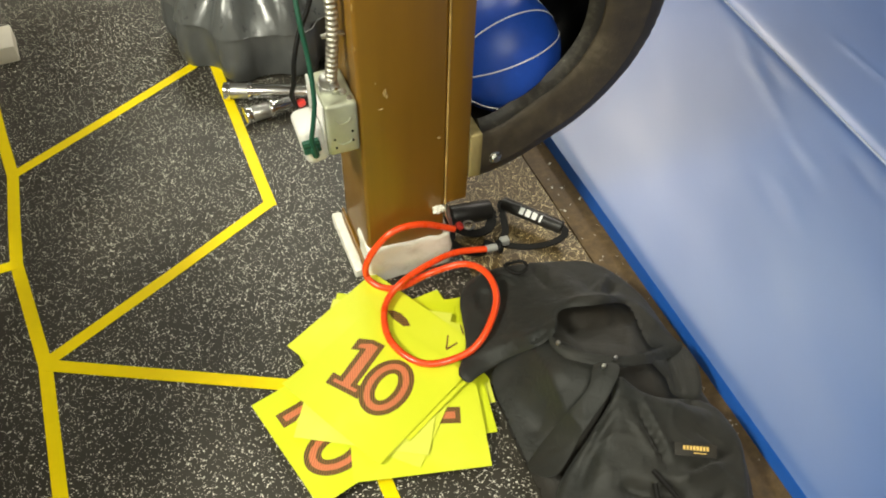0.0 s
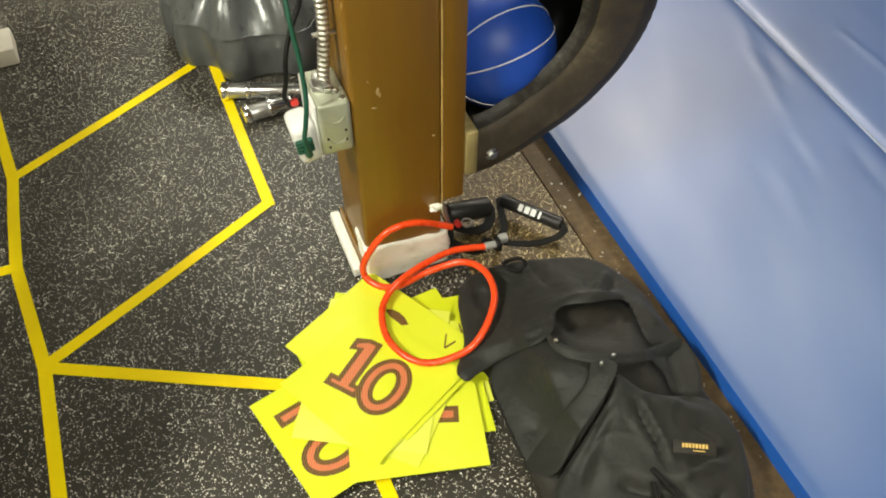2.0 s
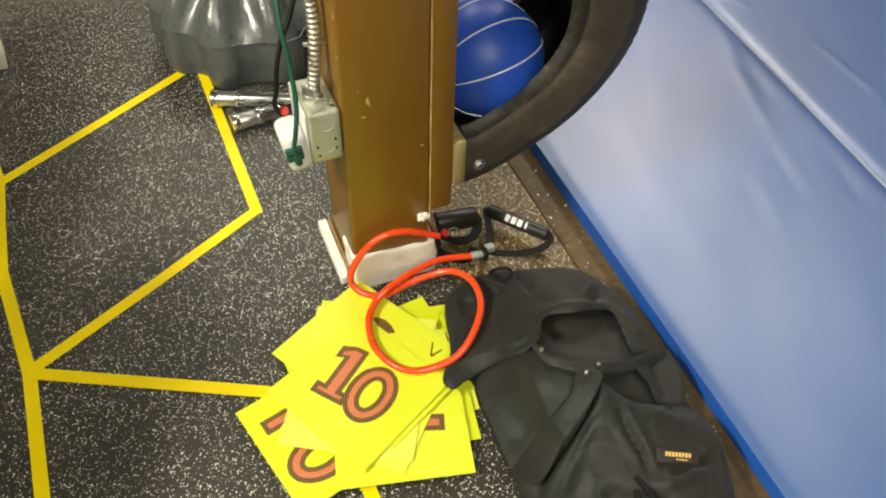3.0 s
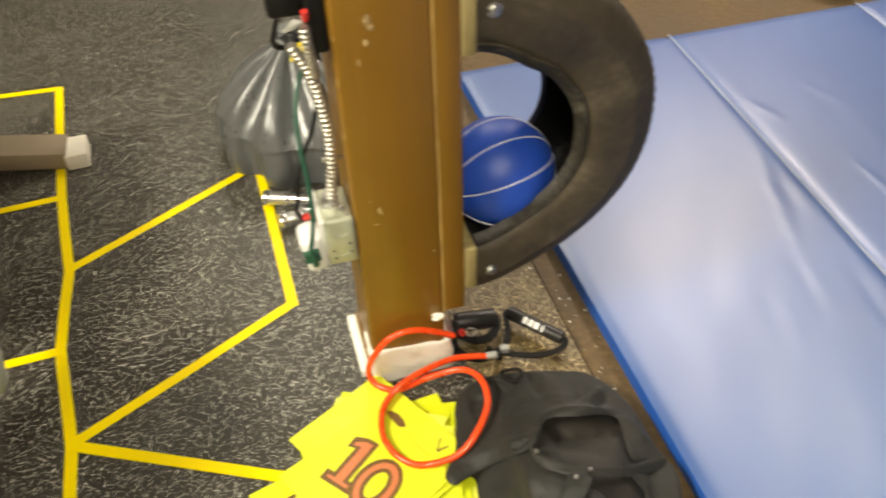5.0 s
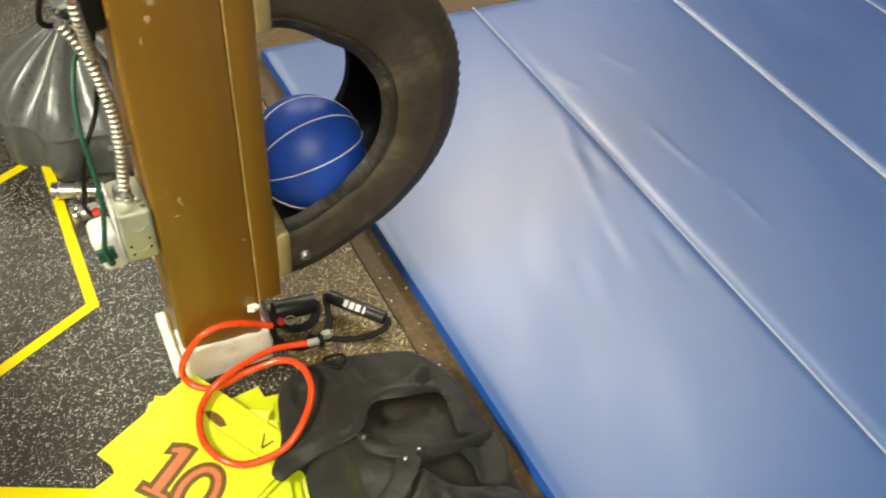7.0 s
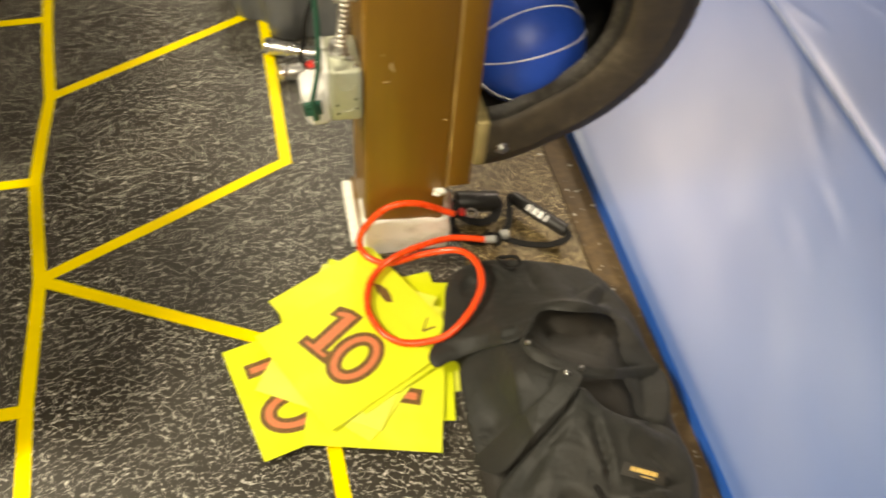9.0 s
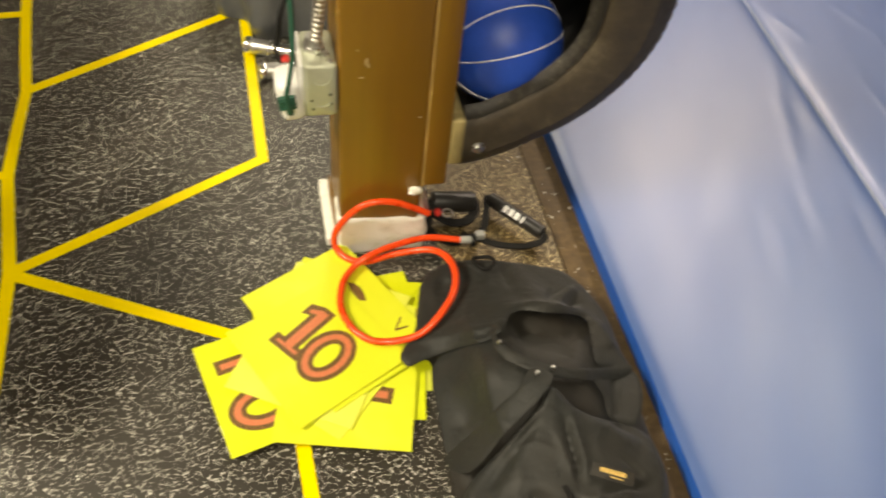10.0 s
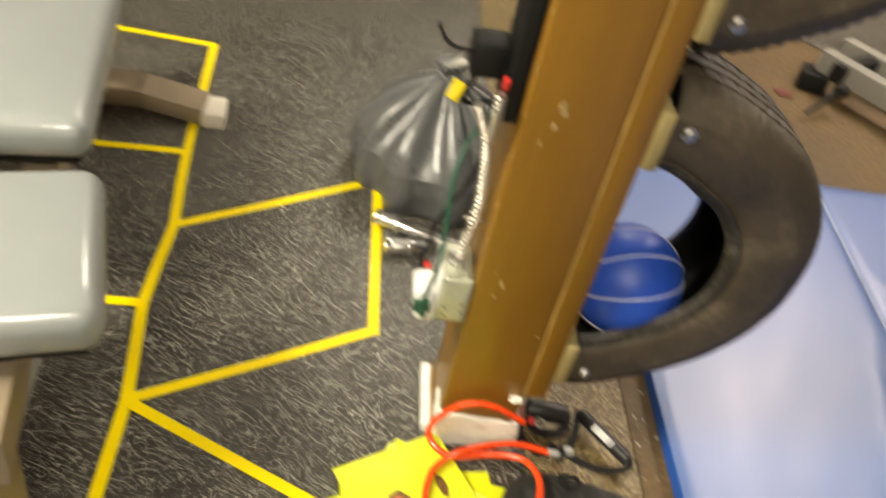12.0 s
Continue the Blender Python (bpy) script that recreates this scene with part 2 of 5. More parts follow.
def scuffed_bead(name):
    """Bare bead rubber: black, rubbed to pale grey in streaks."""
    n = Nodes(name)
    streak, fine = n.noise(75.0, 5.0, 0.7), n.noise(12.0, 3.0)
    n.bump(streak, 0.4, 0.002)
    return n.done(n.ramp(n.math("ADD", n.math("MULTIPLY", streak, 0.6), n.math("MULTIPLY", fine, 0.4)), [(0.47, (0.016, 0.014, 0.011)), (0.58, (0.045, 0.040, 0.032)), (0.70, (0.20, 0.19, 0.15))]), 0.55)


M_BEAD = scuffed_bead("scuffed_bead")
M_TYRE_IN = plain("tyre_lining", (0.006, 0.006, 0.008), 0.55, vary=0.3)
M_ZINC = plain("zinc_steel", (0.58, 0.58, 0.56), 0.40, 1.0, vary=0.2, scale=90)
M_CONDUIT = plain("dull_galvanised_steel", (0.50, 0.48, 0.42), 0.44, 0.9, vary=0.2, scale=90)
M_CHROME = plain("chrome", (0.86, 0.86, 0.85), 0.20, 1.0, vary=0.08)
M_GALV = plain("galvanised_box", (0.48, 0.50, 0.38), 0.42, 0.3, vary=0.18, scale=50, bump=0.15)
M_BALL = plain("blue_rubber_ball", (0.018, 0.080, 0.49), 0.42, vary=0.10, scale=420, bump=0.35, depth=0.0008)
M_LINE = plain("white_ball_line", (0.80, 0.82, 0.84), 0.5, vary=0.05)
M_MAT = mat_vinyl("blue_mat_vinyl")
M_MAT_SIDE = plain("blue_mat_side", (0.014, 0.105, 0.47), 0.45, vary=0.15, scale=30)
M_SEAM = plain("mat_seam_piping", (0.34, 0.39, 0.50), 0.6, vary=0.2)
def card_paper(name):
    """Fluorescent card, each sheet a little different in tone."""
    n = Nodes(name)
    tone = n.add("ShaderNodeObjectInfo").outputs["Random"]
    big, fine = n.noise(5.0, 3.0), n.noise(260.0, 3.0)
    a = n.ramp(n.math("ADD", n.math("MULTIPLY", tone, 0.7), n.math("MULTIPLY", big, 0.3)), [(0.2, (0.60, 0.68, 0.010)), (0.55, (0.70, 0.745, 0.035)), (0.85, (0.78, 0.80, 0.18))])
    n.bump(n.math("ADD", big, n.math("MULTIPLY", fine, 0.05)), 0.12, 0.004)
    return n.done(a, n.value(big, 0.3, 0.7, 0.30, 0.44))


M_CARD = card_paper("fluorescent_card")
M_INK = hatched_ink("orange_red_ink", (0.70, 0.23, 0.10), (0.50, 0.14, 0.06))
M_INK_DARK = hatched_ink("dark_hatched_ink", (0.05, 0.035, 0.02), (0.26, 0.13, 0.03))
M_TUBE = plain("red_latex_tube", (0.86, 0.070, 0.012), 0.28, vary=0.08, coat=0.2)
M_WEB = plain("black_webbing", (0.009, 0.0085, 0.008), 0.75, vary=0.3, scale=500, bump=0.3, spec=0.2)
M_GRIP = plain("black_foam_grip", (0.018, 0.017, 0.016), 0.40, vary=0.2, scale=120)
M_PRINT = plain("white_print", (0.78, 0.78, 0.76), 0.5, vary=0.05)
M_CLEAR = plain("grey_plastic", (0.36, 0.36, 0.34), 0.35)
M_NYLON = cloth("black_nylon", (0.0150, 0.0155, 0.0138), 0.56)
M_LINING = cloth("dark_lining", (0.018, 0.016, 0.013), 0.6)
M_GOLD = plain("gold_thread", (0.75, 0.50, 0.13), 0.45, vary=0.15, scale=200)


def creased_vinyl(name, color, rough, strength):
    """Soft shiny vinyl with pulled creases that run up and down."""
    n = Nodes(name)
    pull, crumple, fine = n.noise(26.0, 4.0, 0.55, (1.0, 1.0, 0.22)), n.noise(48.0, 5.0, 0.6, (1.0, 1.0, 0.6)), n.noise(300.0, 3.0)
    n.bump(n.math("ADD", n.math("ADD", pull, n.math("MULTIPLY", crumple, 0.45)), n.math("MULTIPLY", fine, 0.03)), strength, 0.012)
    return n.done(n.ramp(crumple, [(0.3, tuple(c * 0.9 for c in color)), (0.7, tuple(c * 1.1 for c in color))]), n.value(crumple, 0.3, 0.7, rough * 0.9, rough * 1.15), 0.0, 1.0, 0.0)


M_VINYL = creased_vinyl("black_vinyl", (0.095, 0.102, 0.102), 0.29, 0.24)
M_VINYL_DULL = creased_vinyl("worn_black_vinyl", (0.082, 0.087, 0.087), 0.36, 0.20)
M_NECK = creased_vinyl("pale_grey_vinyl_lining", (0.42, 0.42, 0.37), 0.4, 0.2)
M_STITCH = plain("grey_stitching", (0.26, 0.27, 0.27), 0.6)
M_YELLOW = plain("yellow_label", (0.85, 0.66, 0.01), 0.5)
M_WHITE = plain("white_plastic", (0.78, 0.78, 0.75), 0.38, vary=0.05)
M_GREEN = plain("green_cord", (0.012, 0.080, 0.048), 0.45)
M_BLACK = plain("black_plastic", (0.007, 0.007, 0.007), 0.6, vary=0.25, spec=0.25)
M_RED = plain("red_plastic", (0.65, 0.04, 0.03), 0.4)
M_RAIL = plain("pale_grey_steel_paint", (0.27, 0.265, 0.235), 0.4, 0.2, vary=0.1)
M_DULL_RED = plain("faded_red_label", (0.12, 0.03, 0.02), 0.5)
M_PAD = plain("pale_grey_vinyl", (0.250, 0.275, 0.272), 0.34, vary=0.06, scale=18, bump=0.14, depth=0.003, coat=0.5)
M_STEEL = plain("taupe_painted_steel", (0.27, 0.215, 0.150), 0.36, 0.25, vary=0.1)
M_CREAM = plain("cream_rubber", (0.70, 0.66, 0.56), 0.5, vary=0.08)
M_WALL = plain("brown_wall_paint", (0.26, 0.20, 0.14), 0.6, vary=0.08, scale=10)
M_CEIL = plain("white_ceiling", (0.42, 0.41, 0.37), 0.8, vary=0.05, scale=10)
M_LENS = Nodes("lamp_diffuser").mat
M_LENS.node_tree.nodes["Principled BSDF"].inputs["Base Color"].default_value = (0.8, 0.8, 0.8, 1)
M_LENS.node_tree.nodes["Principled BSDF"].inputs["Emission Color"].default_value = (1.0, 0.965, 0.80, 1)
M_LENS.node_tree.nodes["Principled BSDF"].inputs["Emission Strength"].default_value = 6.0


# ---- mesh tools ----
def finish(bm, smooth=True):
    mesh = bpy.data.meshes.new("mesh")
    bmesh.ops.recalc_face_normals(bm, faces=bm.faces[:])
    bm.to_mesh(mesh)
    bm.free()
    if smooth:
        mesh.shade_smooth()
        mesh.set_sharp_from_angle(angle=radians(38))
    return mesh


def part(name, bm, material, parent=None, label="", smooth=True):
    """Links a bmesh as one mesh object, under a thing or a part where one is given."""
    mesh = finish(bm, smooth)
    for m in material if isinstance(material, (list, tuple)) else [material]:
        mesh.materials.append(m)
    ob = new(name, mesh)
    if parent is not None:
        ob.parent = parent
    return tagged(ob, label)


def thing(name, at, label, category, group="", kind=""):
    """An Empty at the base of a thing, for its parts; their coordinates are the world's, less its place."""
    ob = new(name)
    ob.location = at
    ob.empty_display_size = 0.05
    return tagged(ob, label, category, group, kind)


def shifted(bm, at, back=True):
    bmesh.ops.translate(bm, verts=bm.verts[:], vec=-Vector(at) if back else Vector(at))
    return bm


def block(size, m=None, bevel=0.003, segments=2):
    bm = bmesh.new()
    bmesh.ops.create_cube(bm, size=1.0, matrix=Matrix.Diagonal((*size, 1)))
    if bevel:
        bmesh.ops.bevel(bm, geom=bm.edges[:], offset=bevel, segments=segments, affect="EDGES", profile=0.5)
    if m is not None:
        bm.transform(m)
    return bm


def span(lo, hi, bevel=0.003, segments=2):
    lo, hi = Vector(lo), Vector(hi)
    return block(hi - lo, Matrix.Translation((lo + hi) / 2), bevel, segments)


def rod(a, b, r, segments=20, bevel=0.0, r2=None):
    a, b = Vector(a), Vector(b)
    bm = bmesh.new()
    bmesh.ops.create_cone(bm, cap_ends=True, segments=segments, radius1=r, radius2=r if r2 is None else r2, depth=(b - a).length)
    if bevel:
        rim = [e for e in bm.edges if abs(e.verts[0].co.z - e.verts[1].co.z) < 1e-6]
        bmesh.ops.bevel(bm, geom=rim, offset=bevel, segments=2, affect="EDGES", profile=0.5)
    bm.transform(Matrix.Translation((a + b) / 2) @ (b - a).to_track_quat("Z", "Y").to_matrix().to_4x4())
    return bm


def spline(points, steps=8, closed=False):
    """A smooth line through the points."""
    p = [Vector(q) for q in points]
    n, out = len(p), []
    for i in range(n if closed else n - 1):
        a, b, c, d = (p[(i + k) % n] if closed else p[min(max(i + k, 0), n - 1)] for k in (-1, 0, 1, 2))
        for s in range(steps):
            u = s / steps
            out.append(0.5 * (2 * b + (c - a) * u + (2 * a - 5 * b + 4 * c - d) * u * u + (3 * b - a - 3 * c + d) * u ** 3))
    if not closed:
        out.append(p[-1])
    return out


def sweep(points, radius, segments=10, flat=None, closed=False):
    """A tube along points; radius is a number or a function of the place 0..1; flat=(w, h) gives a strap."""
    bm, rings, n = bmesh.new(), [], len(points)
    side = None
    for i, p in enumerate(points):
        t = (points[(i + 1) % n] - points[i - 1]) if closed else (points[min(i + 1, n - 1)] - points[max(i - 1, 0)])
        t.normalize()
        if side is None:
            side = t.cross(Vector((0, 0, 1)))
            if side.length < 0.2:
                side = t.cross(Vector((0, 1, 0)))
        side = (side - t * side.dot(t)).normalized()
        if flat:
            level = t.cross(Vector((0, 0, 1)))
            if level.length > 0.2:
                side = level.normalized()
        up = side.cross(t)
        ring = []
        r = radius(i / (n - 1)) if callable(radius) else radius
        if flat:
            w, h = flat[0] / 2, flat[1] / 2
            corners = [(w, h * 0.4), (w * 0.93, h), (-w * 0.93, h), (-w, h * 0.4), (-w, -h * 0.4), (-w * 0.93, -h), (w * 0.93, -h), (w, -h * 0.4)]
            ring = [bm.verts.new(p + side * a + up * b) for a, b in corners]
        else:
            ring = [bm.verts.new(p + side * (r * math.cos(k * math.tau / segments)) + up * (r * math.sin(k * math.tau / segments))) for k in range(segments)]
        rings.append(ring)
    m = len(rings[0])
    for i in range(n if closed else n - 1):
        a, b = rings[i], rings[(i + 1) % n]
        for k in range(m):
            bm.faces.new((a[k], a[(k + 1) % m], b[(k + 1) % m], b[k]))
    if not closed:
        bm.faces.new(rings[0][::-1])
        bm.faces.new(rings[-1])
    return bm


def slab(outline, z0, z1):
    """A flat plate with the given outline in plan."""
    bm = bmesh.new()
    low, high = [bm.verts.new((x, y, z0)) for x, y in outline], [bm.verts.new((x, y, z1)) for x, y in outline]
    bm.faces.new(low[::-1])
    bm.faces.new(high)
    for i in range(len(outline)):
        j = (i + 1) % len(outline)
        bm.faces.new((low[i], low[j], high[j], high[i]))
    return bm


def joined(*bms):
    out = bms[0]
    for other in bms[1:]:
        mesh = bpy.data.meshes.new("mesh")
        other.to_mesh(mesh)
        other.free()
        out.from_mesh(mesh)
        bpy.data.meshes.remove(mesh)
    return out


def ring_surface(rings, close=True, cap=(False, False)):
    """Skins rows of points."""
    bm = bmesh.new()
    rows = [[bm.verts.new(p) for p in r] for r in rings]
    m = len(rows[0])
    for a, b in zip(rows, rows[1:]):
        for k in range(m if close else m - 1):
            bm.faces.new((a[k], a[(k + 1) % m], b[(k + 1) % m], b[k]))
    if cap[0]:
        bm.faces.new(rows[0][::-1])
    if cap[1]:
        bm.faces.new(rows[-1])
    return bm


# ---- the room ----
ROOM = (-4.0, 4.5, -3.0, 6.5)
x0, x1, y0, y1 = ROOM
tagged(part("wall_north", span((x0, y1, -0.02), (x1, y1 + 0.12, CEILING), 0), M_WALL), "plain brown-painted gym wall", "wall", kind="structure")
tagged(part("wall_south", span((x0, y0 - 0.12, -0.02), (x1, y0, CEILING), 0), M_WALL), "plain brown-painted gym wall", "wall", kind="structure")
tagged(part("wall_west", span((x0 - 0.12, y0 - 0.12, -0.02), (x0, y1 + 0.12, CEILING), 0), M_WALL), "plain brown-painted gym wall", "wall", kind="structure")
tagged(part("wall_east", span((x1, y0 - 0.12, -0.02), (x1 + 0.12, y1 + 0.12, CEILING), 0), M_WALL), "plain brown-painted gym wall", "wall", kind="structure")
tagged(part("ceiling", span((x0 - 0.12, y0 - 0.12, CEILING), (x1 + 0.12, y1 + 0.12, CEILING + 0.1), 0), M_CEIL), "plain white ceiling", "ceiling", kind="structure")
# assumed fittings, added out of view where the lights hang
for lx, ly, power, tint in LAMPS:
    light = thing("assumed_ceiling_light", (lx, ly, CEILING), "assumed ceiling light out of view, long with a white diffuser", "ceiling light", "ceiling lights")
    part("housing", span((-0.30, -0.60, -0.05), (0.30, 0.60, 0.0), 0.004), M_WHITE, light)
    part("diffuser", span((-0.28, -0.58, -0.062), (0.28, 0.58, -0.0505), 0.003), M_LENS, light)

# Directions along the mat's near edge and across it.
MAT_CORNER, ALONG, ACROSS = Vector((-0.0942, 2.1176)), Vector((0.386, -0.9225)), Vector((0.9225, 0.386))


def on_mat(a, c):
    return MAT_CORNER + ALONG * a + ACROSS * c


def clipped(c_lo, c_hi, inset=0.01):
    """The part of the room's floor that lies between two lines along the mat."""
    bm = slab([(x0 + inset, y0 + inset), (x1 - inset, y0 + inset), (x1 - inset, y1 - inset), (x0 + inset, y1 - inset)], -0.010, 0.0)
    for c, keep in ((c_lo, 1), (c_hi, -1)):
        if c is None:
            continue
        p = on_mat(0, c)
        geom = bm.verts[:] + bm.edges[:] + bm.faces[:]
        cut = bmesh.ops.bisect_plane(bm, geom=geom, plane_co=(*p, 0), plane_no=(*(ACROSS * -keep), 0), clear_outer=True)
        rim = [e for e in cut["geom_cut"] if isinstance(e, bmesh.types.BMEdge)]
        bmesh.ops.holes_fill(bm, edges=rim)
    return bm


floor = tagged(part("floor", span((x0 - 0.12, y0 - 0.12, -0.06), (x1 + 0.12, y1 + 0.12, -0.010), 0), M_UNDER), "dark gym floor laid with speckled rubber sheets and a board strip", "floor", kind="structure")
part("rubber_sheet", clipped(None, -0.292), M_RUBBER, floor, "dark grey rubber sheet with white flecks")
# this sheet's brown is reflected warm light put into the colour
part("rubber_sheet", clipped(-0.2895, -0.0615), M_RUBBER_GLARE, floor, "speckled rubber sheet with warm brown glare painted into its colour, cream flecks")
part("border_board", clipped(-0.0585, None), M_BOARD, floor, "dusty brown board strip")

# an added dark sheet that stands in for shade beyond the rails
shade_sheet = slab([(-0.2, 3.80), (0.66, 3.46), (2.14, 2.43), (4.4, 0.85), (4.4, 6.4), (-0.2, 6.4)], 0.0005, 0.004)
part("rubber_sheet", shade_sheet, M_RUBBER, floor, "dark sheet standing in for the shade beyond a machine")

# ---- floor tape ----
TAPE_W = 0.0228


def tape_strip(points, label, z=0.0003):
    mid = [Vector(p) for p in points]
    left, right = [], []
    for i, p in enumerate(mid):
        d = (mid[min(i + 1, len(mid) - 1)] - mid[max(i - 1, 0)]).normalized()
        s = Vector((-d.y, d.x)) * TAPE_W / 2
        left.append(p + s)
        right.append(p - s)
    rough = [Vector((random.uniform(-0.0008, 0.0008), random.uniform(-0.0008, 0.0008))) for _ in left]
    bm = ring_surface([[(*(l + w), z + 0.0007), (*(r + w), z + 0.0007), (*(r + w), z), (*(l + w), z)] for l, r, w in zip(left, right, rough)], True, (True, True))
    return tagged(part("floor_tape", bm, M_TAPE, smooth=False), label, "floor tape", "yellow tape lines on the floor")


tape_strip([(-0.37, 0.13), (-0.473, 0.345), (-0.568, 0.535), (-0.672, 0.772), (-0.728, 0.868), (-0.800, 0.990), (-0.848, 1.110), (-0.893, 1.228), (-0.965, 1.352), (-1.038, 1.487), (-1.160, 1.730), (-1.293, 1.996)], "long yellow tape line stuck to the rubber floor, slightly wavy")
for a, b in (((-0.567, 0.529), (-0.95, 0.35)), ((-0.800, 0.990), (-1.20, 0.80)), ((-1.038, 1.480), (-1.42, 1.29)), ((-1.287, 1.988), (-1.68, 1.85))):
    tape_strip([a, b], "short yellow tape rung beside a bench", 0.0011)
tape_strip([(-0.893, 1.228), (-0.745, 1.428), (-0.572, 1.662)], "straight yellow tape line running under a black bag", 0.0011)
tape_strip([(-0.572, 1.662), (-0.455, 1.402), (-0.347, 1.163)], "straight yellow tape line beside chrome bars", 0.0006)
tape_strip([(-0.350, 1.172), (-0.51, 0.970), (-0.672, 0.772)], "straight yellow tape line on speckled rubber", 0.0011)
tape_strip([(-0.672, 0.770), (-0.45, 0.757), (-0.150, 0.739)], "straight yellow tape line running under yellow cards", 0.0014)
tape_strip([(-0.158, 0.747), (-0.075, 0.575), (0.03, 0.359)], "straight yellow tape line coming from under yellow cards", 0.0006)

# ---- blue folding mat ----
MAT_H, MAT_LEN = 0.040, 3.35
mat_pad = thing("gym_mat", (*MAT_CORNER, 0), "large blue vinyl folding mat with pale seams on the floor", "gym mat")
# seam lines drift a little towards the near end
SEAMS = [(0.0, 0.0), (0.688, 0.515), (1.356, 1.06), (2.03, 1.70), (2.70, 2.34)]


# creases in the vinyl: from (along, across) to (along, across), half width, height
WRINKLES = [((0.60, 0.640), (0.74, 0.566), 0.016, 0.0018), ((0.72, 0.572), (0.86, 0.538), 0.014, 0.0021), ((0.85, 0.542), (0.96, 0.500), 0.012, 0.0019), ((0.62, 0.665), (0.76, 0.598), 0.018, -0.0017),
            ((0.75, 0.602), (0.88, 0.566), 0.018, -0.0015), ((1.02, 0.500), (1.11, 0.464), 0.012, 0.0012), ((1.11, 0.385), (1.20, 0.356), 0.011, 0.0011), ((1.18, 0.362), (1.26, 0.322), 0.011, 0.0010),
            ((1.07, 0.355), (1.19, 0.310), 0.013, -0.0011), ((0.50, 0.430), (0.84, 0.262), 0.018, -0.0010), ((0.72, 0.815), (0.97, 0.818), 0.008, 0.0020), ((1.08, 0.572), (1.24, 0.538), 0.012, -0.0012),
            ((0.41, 0.700), (0.54, 0.760), 0.012, 0.0020), ((1.02, 0.846), (1.19, 0.832), 0.009, 0.0014), ((0.37, 0.895), (0.52, 0.960), 0.011, 0.0015), ((1.00, 0.470), (1.20, 0.425), 0.016, -0.0008)]


def wrinkle(a, c, start, stop, width, height):
    """A short soft ridge (or, below zero, a dimple) that fades out at both ends."""
    da, dc = stop[0] - start[0], stop[1] - start[1]
    long2 = da * da + dc * dc
    s = ((a - start[0]) * da + (c - start[1]) * dc) / long2
    if not 0.0 < s < 1.0:
        return 0.0
    r = ((c - start[1]) * da - (a - start[0]) * dc) / math.sqrt(long2)
    if abs(r) > 3 * width:
        return 0.0
    return height * math.exp(-(r / width) ** 2) * min(1.0, 4 * s, 4 * (1 - s))


def mat_panel(lo, hi):
    rings, n, k = [], 150, 64
    g = 0.003
    for i in range(n + 1):
        f = i / n
        a = MAT_LEN * f
        c0, c1 = lo[0] + (lo[1] - lo[0]) * f + g, hi[0] + (hi[1] - hi[0]) * f - g
        top = []
        for j in range(k + 1):
            s = j / k
            c = c0 + (c1 - c0) * s
            q = on_mat(a, c)
            edge = min(s, 1 - s) * (c1 - c0)
            sink = 0.0055 * math.exp(-edge / 0.009) + (0.010 * math.exp(-min(a, MAT_LEN - a) / 0.012))
            wave = 0.0016 * noise.noise((q.x * 3.0, q.y * 1.6, 0.3)) + 0.0005 * noise.noise((q.x * 11.0, q.y * 5.0, 2.0))
            wave += sum(wrinkle(a, c, *w) for w in WRINKLES)
            top.append((q.x, q.y, MAT_H - sink + wave * min(1, edge / 0.05)))
        q0, q1 = on_mat(a, c0 - 0.001), on_mat(a, c1 + 0.001)
        rings.append([(q0.x, q0.y, 0.001), (q0.x, q0.y, MAT_H - 0.014)] + top + [(q1.x, q1.y, MAT_H - 0.014), (q1.x, q1.y, 0.001)])
    return ring_surface(rings, True, (True, True))


for lo, hi in zip(SEAMS, SEAMS[1:]):
    bm = shifted(mat_panel(lo, hi), (*MAT_CORNER, 0))
    for f in bm.faces:
        zs = [v.co.z for v in f.verts]
        f.material_index = 1 if min(zs) < MAT_H - 0.0135 else 0
    part("panel", bm, [M_MAT, M_MAT_SIDE], mat_pad)
for lo in SEAMS[1:-1]:
    line = [Vector((*on_mat(MAT_LEN * i / 40, lo[0] + (lo[1] - lo[0]) * i / 40), MAT_H - 0.006)) for i in range(41)]
    part("seam", shifted(sweep(line, 0.0032, 8), (*MAT_CORNER, 0)), M_SEAM, mat_pad, "pale grey seam piping")

# ---- post ----
# The post stands square to the mat: x along its front, y into its depth, z up.
POST_AT = Vector((-0.090, 0.987, 0.0))
POST_M = Matrix.Translation(POST_AT) @ Matrix.Rotation(math.atan2(ACROSS.y, ACROSS.x), 4, "Z")


def at_post(x, y, z):
    return POST_M @ Vector((x, y, z))


def depth_at_post(p):
    return (POST_M.inverted() @ Vector(p)).y


post = thing("post", at_post(0.027, 0.075, 0), "square brown-painted timber post with a narrower board fixed on one side, scuffed", "post", kind="structure")


def post_part(name, bm, material, label=""):
    bm.transform(POST_M)
    return part(name, shifted(bm, post.location), material, post, label)


post_part("column", span((-0.0425, 0.0, 0.0), (0.102, 0.150, CEILING), 0.007, 3), M_PAINT)
post_part("side_board", span((0.1025, -0.0015, 0.164), (0.143, 0.044, CEILING), 0.0035, 2), M_PAINT, "brown painted board that ends above the floor")
caulk = [Vector((0.1022 + 0.0012 * noise.noise((0, 0, z * 9)), -0.0008, z)) for z in [0.155 + 0.03 * i for i in range(91)]]
post_part("caulk_line", sweep(caulk, lambda u: 0.0017 + 0.0010 * noise.noise((3, 0, u * 60)), 7), M_CAULK, "cracked pale caulk line")


